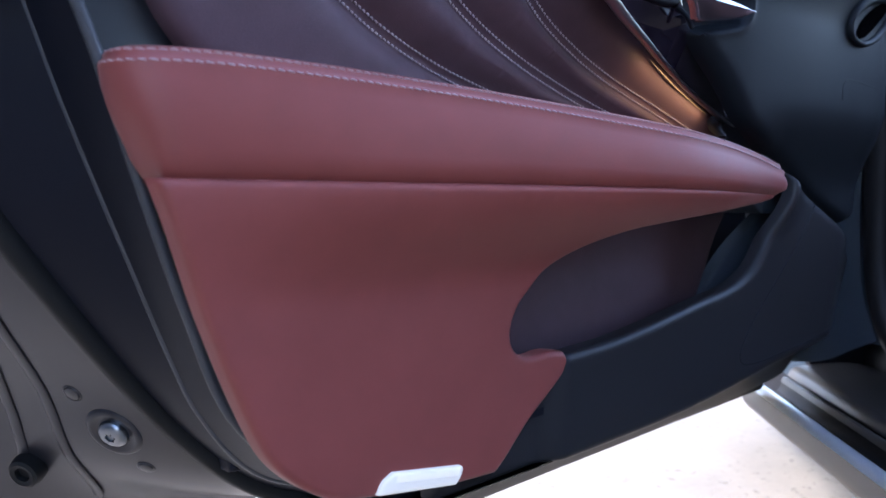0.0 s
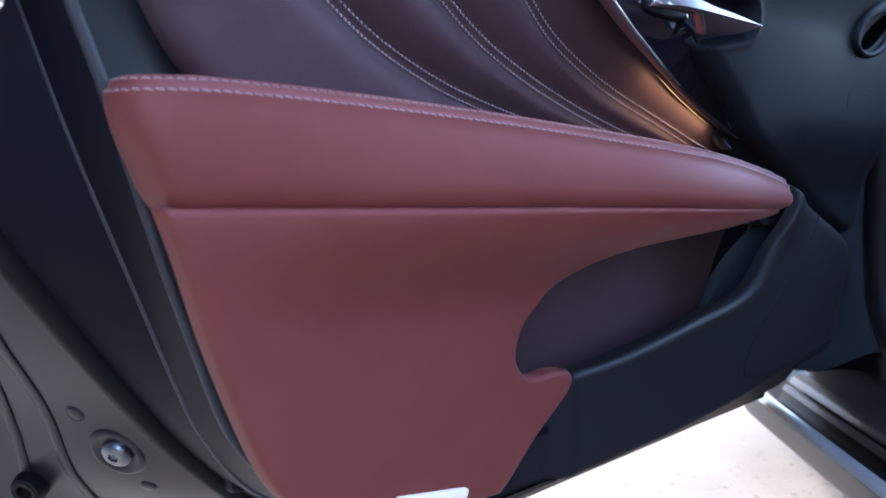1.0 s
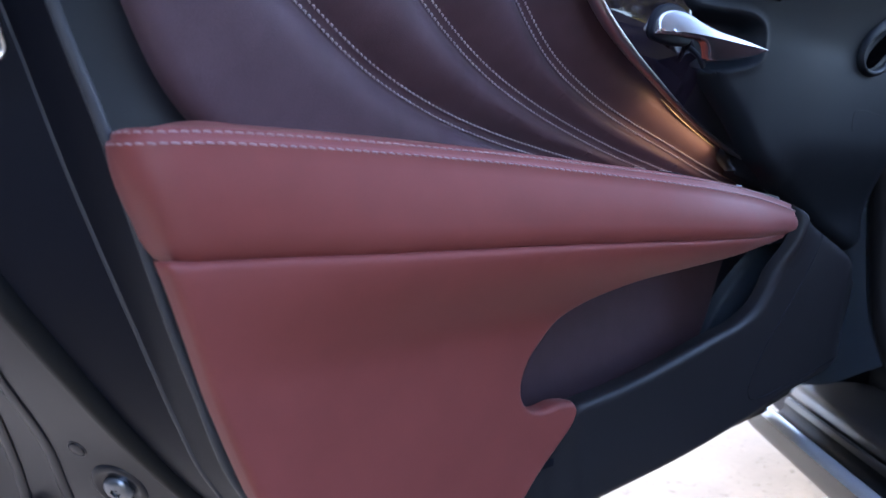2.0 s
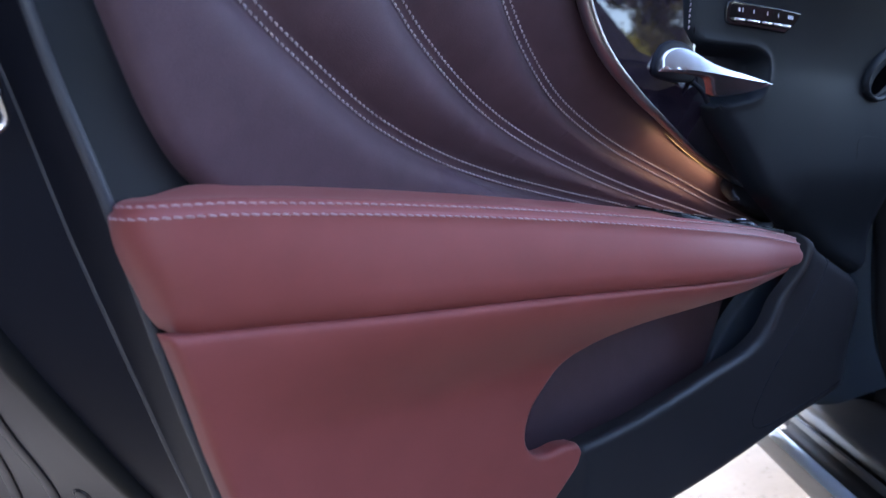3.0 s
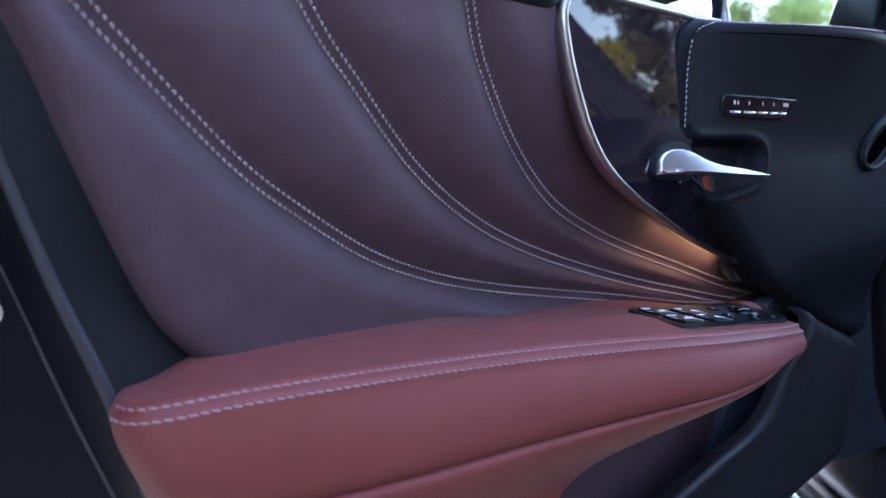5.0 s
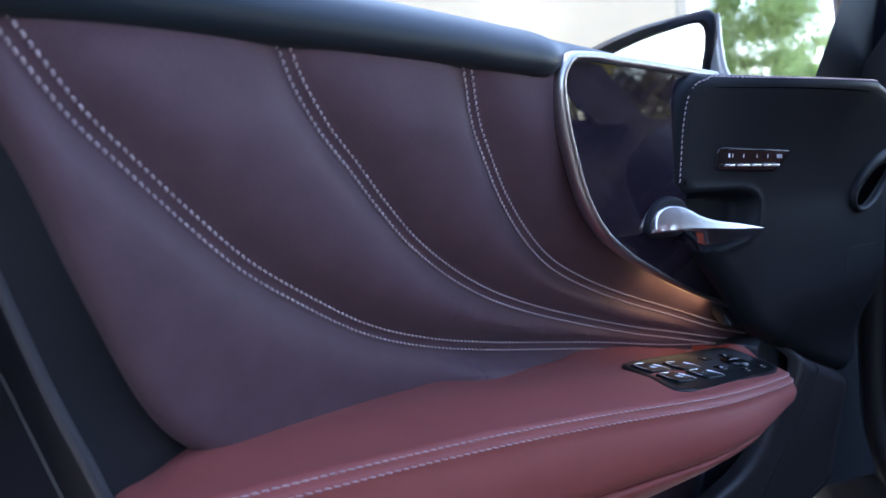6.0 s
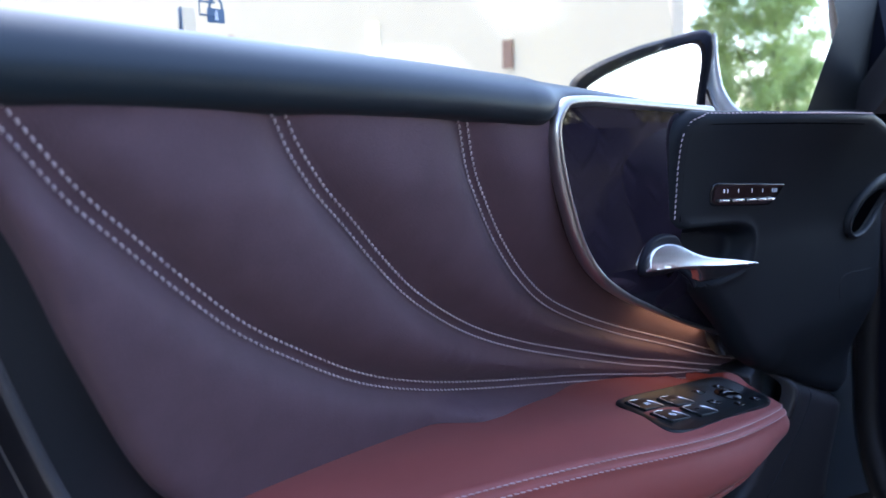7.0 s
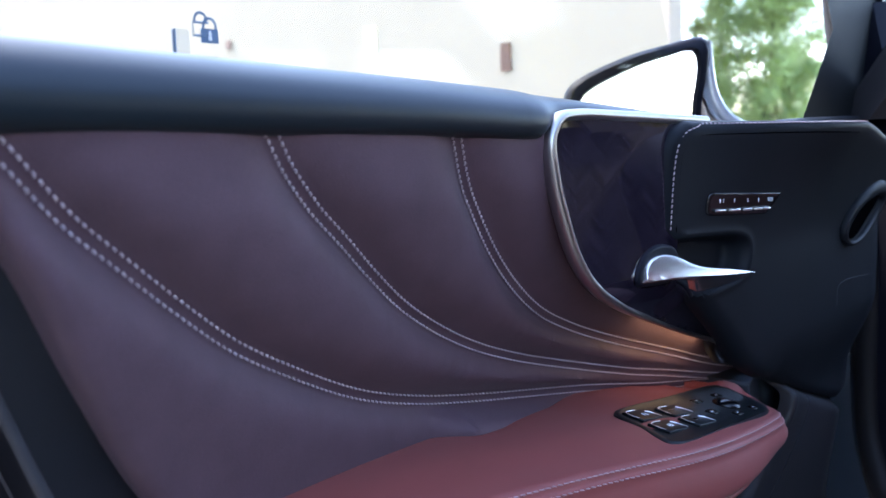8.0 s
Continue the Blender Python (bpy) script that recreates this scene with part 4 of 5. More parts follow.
screw_at = face_frame(*on_end((-0.112, 0.197, 0.450)))
END = tuple(on_end((-0.15, 0.24, 0.48))[1])
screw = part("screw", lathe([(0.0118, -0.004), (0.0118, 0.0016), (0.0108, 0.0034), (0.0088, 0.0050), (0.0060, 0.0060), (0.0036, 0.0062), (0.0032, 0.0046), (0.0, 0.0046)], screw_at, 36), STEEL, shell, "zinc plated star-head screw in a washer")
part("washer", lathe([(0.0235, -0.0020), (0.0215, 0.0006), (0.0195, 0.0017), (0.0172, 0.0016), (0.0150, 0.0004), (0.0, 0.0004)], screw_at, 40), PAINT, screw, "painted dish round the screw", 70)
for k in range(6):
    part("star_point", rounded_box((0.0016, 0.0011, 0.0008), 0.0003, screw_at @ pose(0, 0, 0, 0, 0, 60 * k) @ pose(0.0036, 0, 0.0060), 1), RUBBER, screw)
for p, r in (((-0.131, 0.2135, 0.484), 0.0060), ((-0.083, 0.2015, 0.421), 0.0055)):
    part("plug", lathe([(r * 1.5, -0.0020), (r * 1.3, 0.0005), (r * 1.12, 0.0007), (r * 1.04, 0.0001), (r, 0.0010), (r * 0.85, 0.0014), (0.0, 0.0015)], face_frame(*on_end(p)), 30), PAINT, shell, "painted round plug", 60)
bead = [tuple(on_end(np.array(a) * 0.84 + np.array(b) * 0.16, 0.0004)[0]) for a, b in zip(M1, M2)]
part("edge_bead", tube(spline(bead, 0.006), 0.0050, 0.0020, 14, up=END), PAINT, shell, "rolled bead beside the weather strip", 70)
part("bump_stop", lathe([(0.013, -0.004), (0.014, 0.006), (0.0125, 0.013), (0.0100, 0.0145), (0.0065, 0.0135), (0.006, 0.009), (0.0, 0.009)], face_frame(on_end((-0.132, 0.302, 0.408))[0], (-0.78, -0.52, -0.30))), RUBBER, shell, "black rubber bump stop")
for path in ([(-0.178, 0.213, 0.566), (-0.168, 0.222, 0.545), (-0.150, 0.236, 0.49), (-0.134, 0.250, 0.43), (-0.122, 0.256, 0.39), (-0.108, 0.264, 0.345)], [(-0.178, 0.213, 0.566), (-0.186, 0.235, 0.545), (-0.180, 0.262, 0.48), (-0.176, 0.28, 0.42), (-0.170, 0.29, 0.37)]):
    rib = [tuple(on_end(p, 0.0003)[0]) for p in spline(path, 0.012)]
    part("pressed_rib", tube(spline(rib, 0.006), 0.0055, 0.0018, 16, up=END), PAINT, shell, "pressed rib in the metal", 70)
latch = part("latch_opening", tube(spline([(-0.222, 0.064, 0.775), (-0.216, 0.068, 0.752), (-0.213, 0.071, 0.741), (-0.219, 0.073, 0.736), (-0.228, 0.070, 0.742), (-0.234, 0.066, 0.758)], 0.003), 0.0022, 0.002, 8), CHROME, door, "bright rim of the latch opening")

# window glass with its printed padlock, lock pin
part("window_glass", slab([(-0.38, 0.058, 0.93), (0.46, 0.058, 0.905), (0.46, 0.058, 0.93), (0.30, 0.058, 1.30), (-0.38, 0.058, 1.36)], (0, 0.004, 0)), GLASS, door, "clear raised window pane").visible_shadow = False
pane_mark = surface("etched_blue_grey", (0.10, 0.16, 0.24), 0.5, relief=0.0, vary=0.05)


def padlock(cx, cz, s, hollow, name, label):
    y = 0.0565
    body = [(cx - s, y, cz - s * 0.85), (cx + s, y, cz - s * 0.85), (cx + s, y, cz + s * 0.6), (cx - s, y, cz + s * 0.6)]
    if hollow:
        bm = tube(np.array([body[2], body[3], body[0], body[1]]), s * 0.13, 0.0003, 6)
    else:
        bm = slab(body, (0, 0.0008, 0))
    lockp = part(name, bm, pane_mark, door, label)
    arc = [(cx + s * 0.72 * math.cos(a), y, cz + s * 0.6 + s * 0.35 + s * 0.72 * math.sin(a)) for a in np.linspace(math.pi, 0, 14)]
    arc = [(cx - s * 0.72, y, cz + s * 0.6)] + arc + [(cx + s * 0.72, y, cz + s * 0.6)]
    part("shackle", tube(arc, s * 0.14, 0.0002, 6), pane_mark, lockp)
    return lockp


lock_a = padlock(-0.0842, 0.9715, 0.0052, False, "padlock_print", "blue-grey padlock symbol printed on the pane")
part("keyhole", slab([(-0.0852, 0.0560, 0.9685), (-0.0832, 0.0560, 0.9685), (-0.0836, 0.0560, 0.9735), (-0.0848, 0.0560, 0.9735)], (0, 0.0003, 0)), MARKING, lock_a, "white keyhole")
padlock(-0.0895, 0.9748, 0.0048, True, "padlock_print", "outlined padlock symbol printed on the pane")
part("lock_pin", rounded_box((0.0085, 0.003, 0.016), 0.0012, pose(-0.103, 0.054, 0.965)), clear_glass("clear_pin", (0.88, 0.91, 0.95)), door, "pale lock pin at the window sill")
part("pin_edge", rounded_box((0.0008, 0.0034, 0.0165), 0.0003, pose(-0.1076, 0.0535, 0.9645)), pane_mark, door, "dark edge of the lock pin")

# ---- the car's body: s runs back along its side from the hinge, n into the cabin ----
HINGE, BACK, INTO = Vector((0.80, 0.10, 0)), Vector((-0.766, -0.643, 0)), Vector((0.643, -0.766, 0))


def car(s, n, z):
    return tuple(HINGE + BACK * s + INTO * n + Vector((0, 0, z)))


def sill(s, n, z):
    """Like car(), on the sill's own line, which runs slightly into the cabin towards the rear."""
    return car(s, n + 0.003 + 0.052 * (s + 0.045), z)


body = car_thing
S = (-0.075, 0.0, 0.15, 0.35, 0.7, 1.2, 1.9)
# rocker and ledge: body paint in paler tones, the light on them painted in
part("rocker_panel", loft([[sill(s, 0.16, 0.270) for s in S], [sill(s, 0.03, 0.282) for s in S], [sill(s, -0.014, 0.291) for s in S], [sill(s, -0.023, 0.308) for s in S], [sill(s, -0.020, 0.326) for s in S]], 60, 4), surface("lit_rocker_paint", (0.075, 0.069, 0.064), 0.45, grain=700, relief=0.04, vary=0.08, spec=0.4), body, "grey painted rocker panel")
part("sill_ledge", loft([[sill(s, -0.020, 0.325) for s in S], [sill(s, -0.015, 0.3305) for s in S], [sill(s, -0.004, 0.3325) for s in S], [sill(s, 0.003, 0.3290) for s in S]], 60, 4), SILVER, body, "sill ledge in bright silver for the skylight on it")
part("sill_gutter", loft([[sill(s, 0.001, 0.331) for s in S], [sill(s, 0.006, 0.316) for s in S], [sill(s, 0.029, 0.316) for s in S], [sill(s, 0.036, 0.333) for s in S]], 60, 3), RUBBER, body, "black gutter in the sill")
part("sill_rail", loft([[sill(s, 0.033, 0.330) for s in S], [sill(s, 0.037, 0.337) for s in S], [sill(s, 0.042, 0.337) for s in S], [sill(s, 0.046, 0.330) for s in S]], 60, 4), JAMB, body, "painted rail in the sill")
part("sill_gutter", loft([[sill(s, 0.044, 0.332) for s in S], [sill(s, 0.047, 0.316) for s in S], [sill(s, 0.060, 0.316) for s in S], [sill(s, 0.063, 0.340) for s in S]], 60, 3), RUBBER, body, "black gutter in the sill")
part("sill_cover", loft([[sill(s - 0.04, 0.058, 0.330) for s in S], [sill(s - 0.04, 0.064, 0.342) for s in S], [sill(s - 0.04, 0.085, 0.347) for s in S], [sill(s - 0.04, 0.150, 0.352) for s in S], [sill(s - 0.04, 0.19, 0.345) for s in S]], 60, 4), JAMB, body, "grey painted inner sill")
S2 = (-0.25, 0.05, 0.2, 0.4, 0.8, 1.6, 2.5)
part("sill_trim", loft([[car(s, 0.182, 0.340) for s in S2], [car(s, 0.188, 0.372) for s in S2], [car(s, 0.205, 0.386) for s in S2], [car(s, 0.26, 0.388) for s in S2]], 60, 4), BLACK_SOFT, body, "black inner sill trim")
seal = [(-0.16, 0.10, 1.22), (-0.12, 0.10, 1.05), (-0.03, 0.10, 0.86), (0.005, 0.10, 0.70), (0.012, 0.10, 0.56), (0.030, 0.10, 0.48), (0.08, 0.10, 0.425), (0.16, 0.10, 0.400), (0.4, 0.10, 0.395), (1.0, 0.10, 0.395), (1.9, 0.10, 0.395)]
part("front_fender", loft([[car(s, n, z) for s in (-1.1, -0.7, -0.3, -0.02)] for n, z in ((0.01, 0.42), (-0.02, 0.55), (-0.025, 0.72), (0.01, 0.84), (0.10, 0.875))], 24, 4), SILVER, body, "silver painted front wing")
part("bonnet", loft([[car(s, n, z) for s in (-1.1, -0.8, -0.45)] for n, z in ((0.10, 0.875), (0.35, 0.900), (0.8, 0.91), (1.25, 0.90), (1.55, 0.87))], 24, 4), SILVER, body, "silver painted bonnet")
part("doorway_seal", tube(spline([car(s + 0.02, n + 0.02, z + 0.005) for s, n, z in seal], 0.012), 0.014, 0.017, 12), RUBBER, body, "black rubber doorway seal", 60)
part("pillar_panel", loft([[car(s - 0.16, -0.03, z - 0.06) for s, n, z in seal[2:7]], [car(s - 0.09, 0.02, z - 0.05) for s, n, z in seal[2:7]], [car(s - 0.035, 0.055, z - 0.035) for s, n, z in seal[2:7]], [car(s - 0.008, 0.085, z - 0.012) for s, n, z in seal[2:7]], [car(s + 0.004, 0.105, z) for s, n, z in seal[2:7]]], 60, 5), surface("blue_black_paint", (0.030, 0.040, 0.052), 0.32, metal=0.2, spec=0.5, coat=0.6, grain=900, relief=0.03, vary=0.06), body, "blue-black inner door pillar", 60)
part("rear_door", loft([[car(s, n, z) for s in (1.06, 1.5, 2.1, 2.6)] for n, z in ((0.02, 0.30), (-0.03, 0.55), (-0.035, 0.75), (0.0, 0.93), (0.06, 0.96))], 20, 4), PAINT, body, "grey painted closed rear door")
part("rear_window", slab([car(1.20, 0.06, 0.95), car(2.5, 0.06, 0.96), car(2.2, 0.20, 1.36), car(1.27, 0.20, 1.37)], tuple(INTO * 0.006)), PIANO, body, "dark tinted rear side window")
part("side_pillar", slab([car(1.06, 0.05, 0.94), car(1.20, 0.05, 0.94), car(1.26, 0.20, 1.38), car(1.14, 0.20, 1.38)], tuple(INTO * 0.05)), PAINT, body, "grey painted centre pillar")
# filler panel added to close the gap; highlight is in its base colour
part("hinge_cover", slab([car(-0.10, -0.14, 0.42), car(-0.10, 0.40, 0.36), car(-0.12, 0.40, 0.93), car(-0.12, -0.14, 0.90)], tuple(BACK * -0.02)), PILLAR, body, "blue-black filler panel behind the hinges, brightened for the pillar's highlight")
part("footwell_side", slab([car(-0.14, 0.10, 0.29), car(-0.14, 1.5, 0.29), car(-0.14, 1.5, 0.60), car(-0.14, 0.10, 0.60)], tuple(BACK * -0.02)), BLACK_PLASTIC, body, "black front of the footwell")
part("kick_panel", loft([[car(s + 0.03, 0.125, z) for s, n, z in seal[1:9]], [car(s + 0.06, 0.15, z + 0.03) for s, n, z in seal[1:9]], [car(s + 0.02, 0.30, z + 0.02) for s, n, z in seal[1:9]]], 50, 4), BLACK_PLASTIC, body, "black kick panel inside the doorway")
# cabin shell
CAB = surface("cabin_black_fabric", (0.045, 0.042, 0.046), 0.8, relief=0.3, vary=0.1)
LINING = surface("pale_roof_lining", (0.42, 0.41, 0.40), 0.9, relief=0.3, vary=0.06)
part("cabin_floor", slab([car(-0.9, 0.10, 0.30), car(1.9, 0.10, 0.30), car(1.9, 1.62, 0.30), car(-0.9, 1.62, 0.30)], (0, 0, -0.05)), BLACK_PLASTIC, body, "black carpeted floor")
part("roof", loft([[car(s, 0.22, 1.36) for s in (0.50, 0.8, 1.6, 2.5)], [car(s, 0.5, 1.42) for s in (0.44, 0.8, 1.6, 2.5)], [car(s, 0.9, 1.44) for s in (0.42, 0.8, 1.6, 2.5)], [car(s, 1.3, 1.42) for s in (0.44, 0.8, 1.6, 2.5)], [car(s, 1.55, 1.36) for s in (0.50, 0.8, 1.6, 2.5)]], 30, 4), LINING, body, "pale grey roof lining")
part("windscreen_pillar", slab([car(-0.05, 0.10, 0.92), car(0.06, 0.10, 0.92), car(0.48, 0.22, 1.36), car(0.38, 0.24, 1.39)], tuple(INTO * 0.06)), CAB, body, "dark windscreen pillar")
part("windscreen_pillar", slab([car(-0.10, 1.54, 0.92), car(0.06, 1.54, 0.92), car(0.48, 1.46, 1.36), car(0.34, 1.44, 1.39)], tuple(INTO * 0.06)), CAB, body, "dark windscreen pillar")
part("dashboard", loft([[car(-0.30, n, 0.93) for n in (0.15, 0.6, 1.1, 1.55)], [car(-0.12, n, 0.90) for n in (0.15, 0.6, 1.1, 1.55)], [car(-0.03, n, 0.80) for n in (0.15, 0.6, 1.1, 1.55)], [car(-0.10, n, 0.55) for n in (0.15, 0.6, 1.1, 1.55)]], 24, 5), CAB, body, "black dashboard")
part("opposite_door", slab([car(-0.5, 1.62, 0.30), car(1.9, 1.62, 0.30), car(1.9, 1.62, 0.96), car(-0.5, 1.62, 0.93)], tuple(INTO * 0.06)), CAB, body, "dark inner side of the opposite door")
part("roof_rail", slab([car(0.30, 1.58, 1.19), car(1.9, 1.58, 1.22), car(1.9, 1.5, 1.40), car(0.30, 1.5, 1.40)], tuple(INTO * 0.05)), CAB, body, "dark roof rail over the opposite window")
part("centre_pillar", slab([car(0.58, 1.60, 0.90), car(0.72, 1.60, 0.90), car(0.66, 1.55, 1.40), car(0.56, 1.55, 1.40)], tuple(INTO * 0.05)), CAB, body, "dark centre pillar")
part("rear_panel", slab([car(1.9, 0.05, 0.2), car(1.9, 1.65, 0.2), car(1.9, 1.5, 1.42), car(1.9, 0.2, 1.42)], tuple(BACK * 0.05)), CAB, body, "dark rear of the cabin")


def seat(n0):
    turn = pose(0, 0, 0, 0, 0, 40)
    st = part("seat", rounded_box((0.52, 0.50, 0.18), 0.06, Matrix.Translation(car(0.50, n0, 0.47)) @ turn), PLUM, car_thing, "plum leather front seat")
    part("backrest", rounded_box((0.16, 0.50, 0.66), 0.06, Matrix.Translation(car(0.83, n0, 0.85)) @ turn @ pose(0, 0, 0, 0, -16, 0)), PLUM, st)
    part("headrest", rounded_box((0.10, 0.27, 0.19), 0.045, Matrix.Translation(car(0.93, n0, 1.27)) @ turn @ pose(0, 0, 0, 0, -10, 0)), PLUM, st)


def wheel(s, n, side):
    """A wheel on its axle: side +1 faces away from the cabin."""
    at = Matrix.Translation(car(s, n, GROUND + 0.34)) @ (INTO * -side).to_track_quat("Z", "Y").to_matrix().to_4x4()
    tyre = part("tyre", lathe([(0.22, -0.11), (0.30, -0.115), (0.332, -0.10), (0.34, -0.06), (0.34, 0.06), (0.332, 0.10), (0.30, 0.115), (0.235, 0.11), (0.225, 0.08)], at, 48), RUBBER, car_thing, "black rubber tyre")
    part("rim", lathe([(0.226, -0.09), (0.226, 0.095), (0.215, 0.10), (0.205, 0.07), (0.10, 0.06), (0.06, 0.085), (0.0, 0.09)], at, 40), SILVER, tyre, "silver alloy rim")


for s, n, side in ((2.15, 0.10, 1), (-0.72, 1.52, -1), (2.15, 1.52, -1)):
    wheel(s, n, side)
seat(0.42)
seat(1.18)

# ---- door mirror ----
mirror_ring = spline([car(0.02, n, z) for n, z in ((-0.280, 0.935), (-0.281, 0.962), (-0.272, 0.980), (-0.207, 1.011), (-0.150, 1.026), (-0.100, 1.034), (-0.093, 1.022), (-0.100, 0.96), (-0.112, 0.90), (-0.19, 0.885), (-0.262, 0.905))], count=64, closed=True)
glass_ring = spline([car(0.018 + 0.11 * (n + 0.184), n, z) for n, z in ((-0.258, 0.938), (-0.258, 0.960), (-0.245, 0.972), (-0.192, 0.997), (-0.150, 1.010), (-0.116, 1.016), (-0.110, 1.006), (-0.114, 0.955), (-0.124, 0.912), (-0.19, 0.903), (-0.245, 0.915))], count=64, closed=True)


def mirror_frame():
    n = 64
    a, b = np.array(mirror_ring), np.array(glass_ring)
    f = np.array(tuple(BACK)) * 0.012
    rows = [a - f * 3, a + f * 0.2, a * 0.7 + b * 0.3 + f, b * 0.8 + a * 0.2 + f, b]
    return mesh_bm([tuple(p) for r in rows for p in r], [(k * n + i, k * n + (i + 1) % n, k * n + n + (i + 1) % n, k * n + n + i) for k in range(4) for i in range(n)])


hc = np.array(mirror_ring).mean(0) - np.array(tuple(BACK)) * 0.13
hv, hf = [], []
for k, t in enumerate(np.linspace(0, 1, 9)):
    for p in np.array(mirror_ring):
        q = hc + (np.array(p) - hc) * math.cos(t * 1.45)
        q = q - np.array(tuple(BACK)) * 0.10 * math.sin(t * 1.45)
        q[:2] = q[:2] + np.array(tuple(BACK))[:2] * 0.13 * (1 - math.cos(t * 1.45)) - np.array(tuple(BACK))[:2] * 0.034
        hv.append(tuple(q))
for k in range(8):
    for i in range(64):
        hf.append((k * 64 + i, k * 64 + (i + 1) % 64, k * 64 + 64 + (i + 1) % 64, k * 64 + 64 + i))
mirror = part("door_mirror", mesh_bm(hv, hf), SILVER, car_thing, "outside mirror in a silver painted housing", 60)
part("mirror_frame", mirror_frame(), BLACK_PLASTIC, mirror, "black frame of the mirror", 60)
part("mirror_glass", mesh_bm([tuple(p) for p in glass_ring], [tuple(range(64))]), MIRROR, mirror, "mirror glass reflecting bright sky")
part("housing_side", tube(spline([car(0.0, -0.092, 1.030), car(0.0, -0.090, 0.99), car(0.0, -0.084, 0.955), car(0.0, -0.066, 0.925), car(0.0, -0.03, 0.90)], 0.006), lambda f: 0.007 + 0.010 * f, lambda f: 0.02, 12, up=tuple(BACK)), SILVER, mirror, "silver side of the housing", 60)
part("mirror_foot", loft([[car(0.03, -0.10, 0.955), car(0.02, -0.085, 0.93), car(0.02, -0.05, 0.912), car(0.02, -0.02, 0.90)], [car(-0.03, -0.10, 0.99), car(-0.03, -0.078, 0.965), car(-0.03, -0.05, 0.93), car(-0.03, -0.02, 0.91)], [car(-0.08, -0.10, 0.95), car(-0.08, -0.085, 0.92), car(-0.08, -0.05, 0.90), car(-0.08, -0.02, 0.89)]], 16, 5), SILVER, mirror, "silver foot of the mirror")

# ---- building and trees ----
WALL = surface("cream_render", (0.37, 0.30, 0.215), 0.9, grain=40, relief=0.3, dist=0.004, blotch=0.8, vary=0.04)
AX = Vector((0.0, -1.0, 0))
W0 = Vector((11.08, 5.74, 0))


def wall_at(along, z, out=0.0):
    return tuple(W0 - AX * along + Vector((0, 0, z)) + Vector((-1.0, 0, 0)) * out)


house = thing("building", wall_at(12, 0), "pale cream rendered building in full sun", "building")
part("wall", slab([wall_at(0, GROUND), wall_at(60, GROUND), wall_at(60, 7), wall_at(0, 7)], (0.40, 0, 0)), WALL, house)
part("roof", slab([wall_at(-0.1, 7.0, 0.1), wall_at(60.1, 7.0, 0.1), wall_at(60.1, 7.0, -6), wall_at(-0.1, 7.0, -6)], (0, 0, 0.25)), WALL, house)
part("slit_window", slab([wall_at(2.95, 2.06, 0.03), wall_at(3.17, 2.06, 0.03), wall_at(3.17, 2.54, 0.03), wall_at(2.95, 2.54, 0.03)], (0.03, 0, 0)), surface("brown_frame", (0.11, 0.045, 0.022), 0.6), house, "narrow brown slit window")
part("yellow_panel", slab([wall_at(6.3, 2.55, 0.02), wall_at(6.65, 2.55, 0.02), wall_at(6.65, 3.2, 0.02), wall_at(6.3, 3.2, 0.02)], (0.018, 0, 0)), surface("yellow_paint", (0.78, 0.64, 0.42), 0.8), house, "pale yellow panel on the wall")
part("wall_fitting", slab([wall_at(11.4, 3.25, 0.05), wall_at(11.6, 3.25, 0.05), wall_at(11.6, 3.45, 0.05), wall_at(11.4, 3.45, 0.05)], (0.045, 0, 0)), surface("brown_fitting", (0.22, 0.12, 0.08), 0.6), house, "small brown fitting on the wall")


def leaf_material(name, color):
    m = surface(name, color, 0.55, grain=30, relief=0.0, blotch=3, vary=0.35)
    nt = m.node_tree
    p, out = nt.nodes["Principled BSDF"], nt.nodes["Material Output"]
    lucent, mix = nt.nodes.new("ShaderNodeBsdfTranslucent"), nt.nodes.new("ShaderNodeMixShader")
    lucent.inputs[0].default_value = (min(1, color[0] * 1.6), min(1, color[1] * 1.5), color[2] * 1.2, 1)
    mix.inputs[0].default_value = 0.5
    nt.links.new(p.outputs[0], mix.inputs[1])
    nt.links.new(lucent.outputs[0], mix.inputs[2])
    nt.links.new(mix.outputs[0], out.inputs[0])
    return m


BARK = surface("bark", (0.10, 0.075, 0.055), 0.9, grain=60, relief=0.6, dist=0.01, vary=0.25)


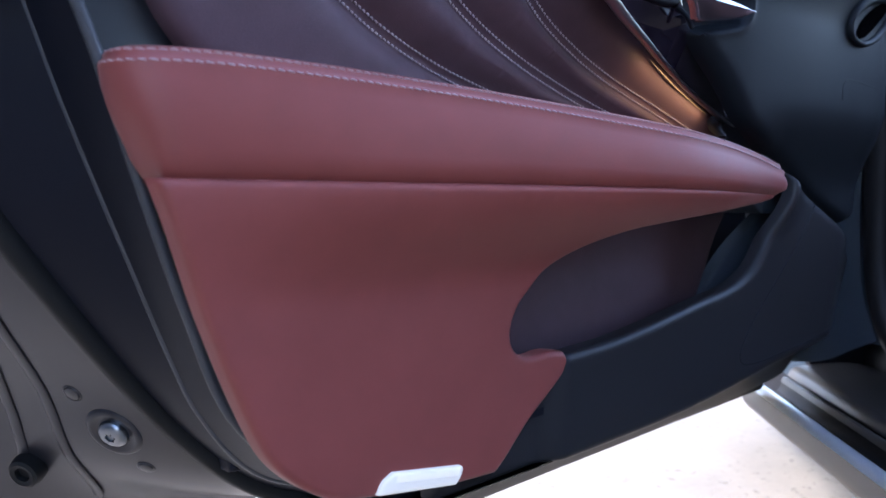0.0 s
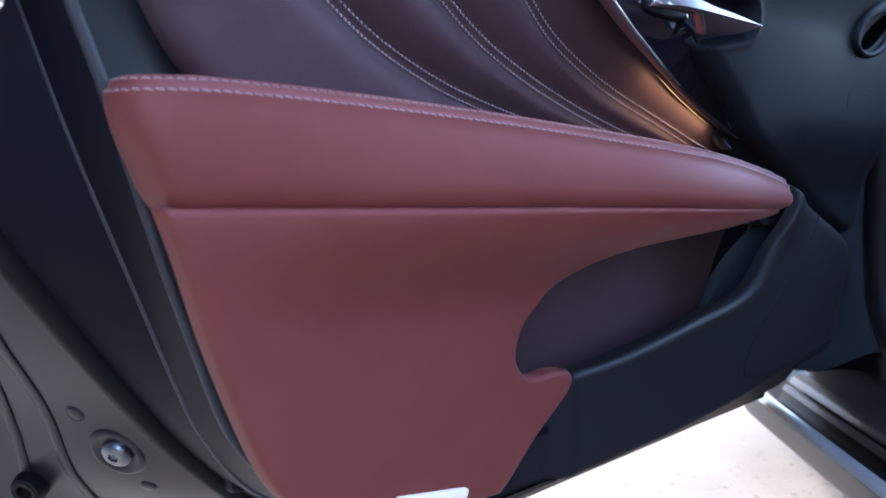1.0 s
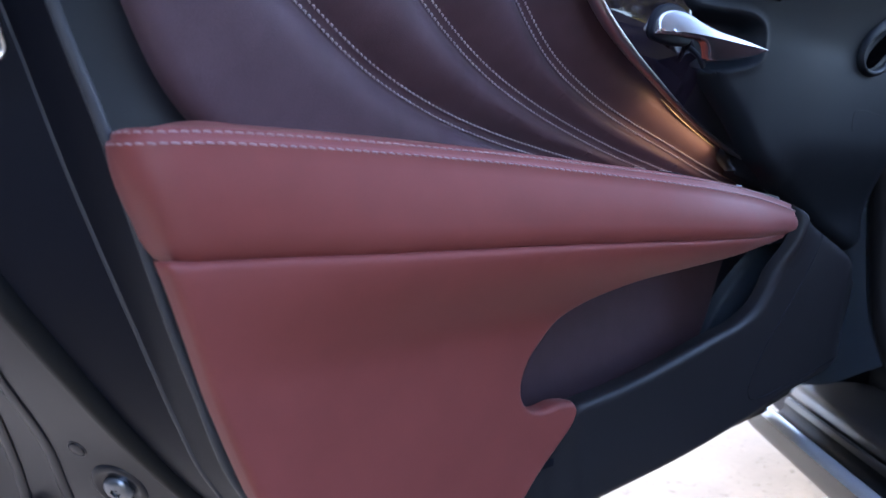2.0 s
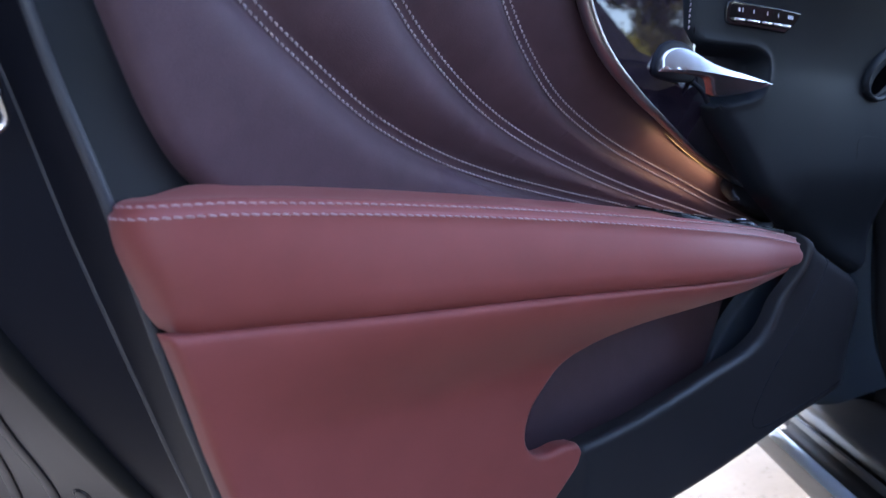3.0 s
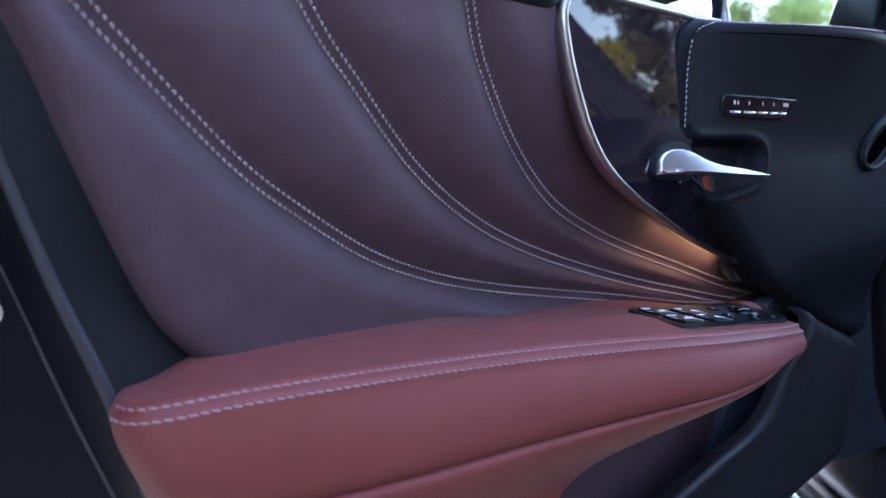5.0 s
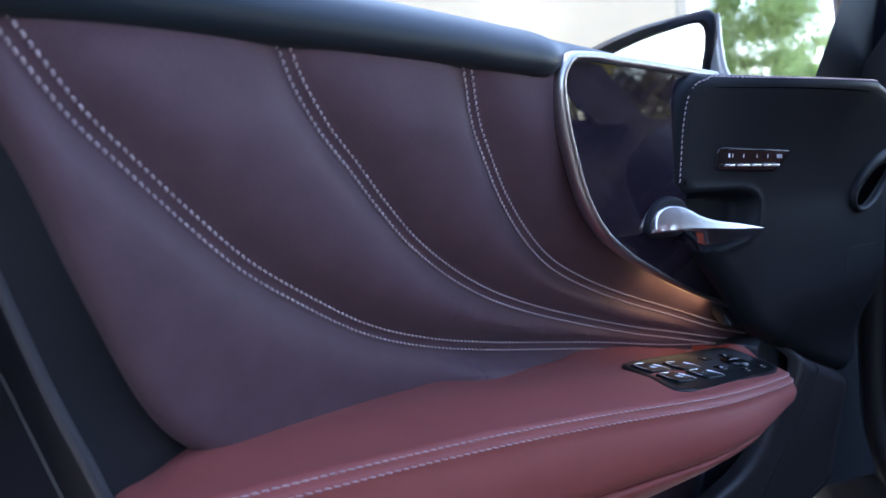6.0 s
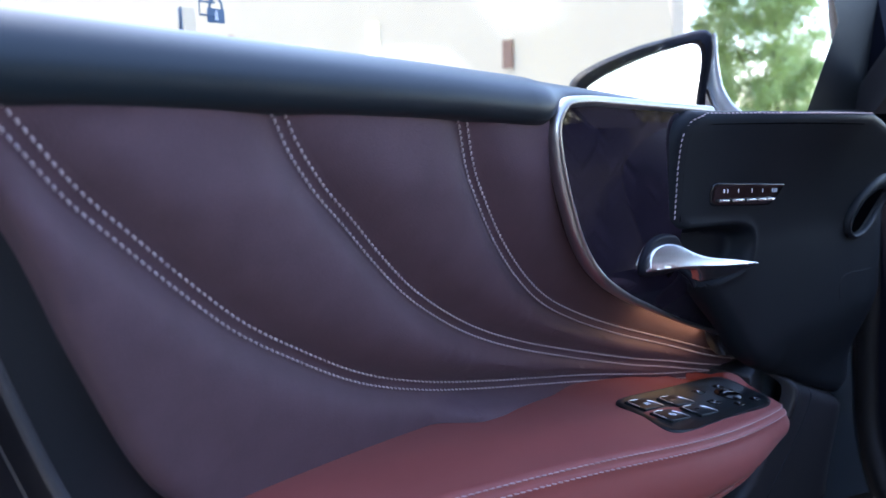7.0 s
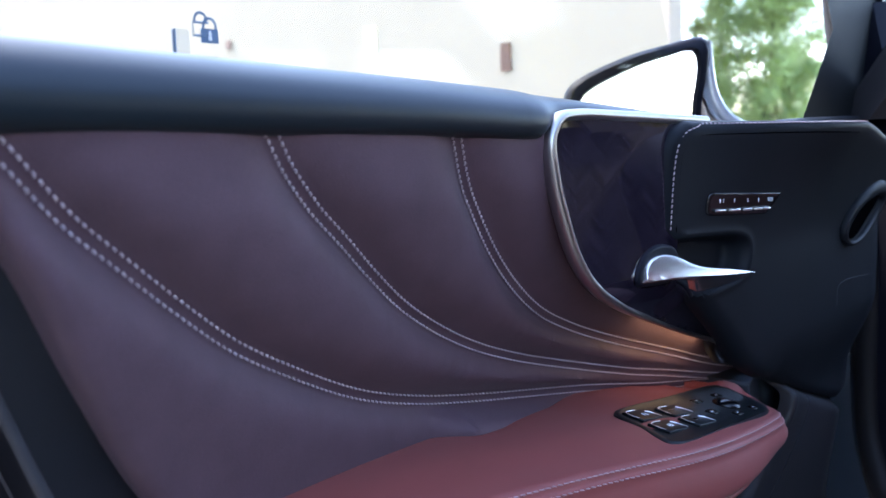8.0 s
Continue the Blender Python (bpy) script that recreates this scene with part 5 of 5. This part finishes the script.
def tree(at, height, wide, leaves, color, label, seed, low=0.3, clumps_n=26, leaf=1.0):
    rnd = random.Random(seed)
    t = thing("tree", at, label, "tree")
    base = Vector(at)
    trunk = [base + Vector((0.12 * math.sin(3 * f) * wide, 0.1 * math.cos(2 * f) * wide - 0.1 * wide, height * 0.8 * f)) for f in np.linspace(0, 1, 9)]
    part("trunk", tube([tuple(p) for p in trunk], lambda f: 0.09 * (1.1 - f), None, 8), BARK, t)
    clumps = []
    for k in range(clumps_n):
        a, f = rnd.uniform(0, 2 * math.pi), rnd.uniform(low, 1.0)
        r = wide * 0.5 * rnd.uniform(0.35, 1.0) * math.sqrt(max(0.05, 1 - ((f - 0.55) / 0.55) ** 2))
        clumps.append((base + Vector((r * math.cos(a), r * math.sin(a), height * f)), wide * rnd.uniform(0.10, 0.22)))
    for c, r in clumps[:12]:
        f = rnd.uniform(0.3, 0.7)
        s = trunk[int(f * 8)]
        part("limb", tube([tuple(s), tuple(s.lerp(c, 0.5) + Vector((0, 0, -0.05 * height))), tuple(c)], lambda g: 0.03 * (1.15 - g), None, 6), BARK, t)
    verts, faces = [], []
    for _ in range(leaves):
        c, r = clumps[int(rnd.random() ** 1.2 * len(clumps))]
        d = Vector((rnd.gauss(0, 1), rnd.gauss(0, 1), rnd.gauss(0, 0.8)))
        p = c + d.normalized() * r * rnd.random() ** 0.4 * (0.6 + 0.6 * rnd.random())
        s = rnd.uniform(0.03, 0.065) * leaf
        u = Vector((rnd.gauss(0, 1), rnd.gauss(0, 1), rnd.gauss(0, 1))).normalized()
        v = u.orthogonal().normalized()
        b = len(verts)
        verts += [tuple(p - u * s), tuple(p + v * s * 0.45), tuple(p + u * s), tuple(p - v * s * 0.45)]
        faces.append((b, b + 1, b + 2, b + 3))
    crown = part("crown", mesh_bm(verts, faces), leaf_material("leaves_" + str(seed), color), t)
    crown["kind"] = "stuff"
    return t


tree((14.6, 5.95, GROUND), 3.4, 2.5, 46000, (0.36, 0.44, 0.20), "leafy green tree in sun beside the building", 3, 0.18, 80, 0.9)
tree((9.8, -7.2, GROUND), 2.3, 1.6, 9000, (0.34, 0.30, 0.03), "yellow autumn bush on the far side of the car", 5, 0.1, 40, 1.2)
tree((11.3, -6.9, GROUND), 4.2, 2.2, 14000, (0.13, 0.11, 0.03), "dark olive tree on the far side of the car", 8, 0.1, 50, 1.4)
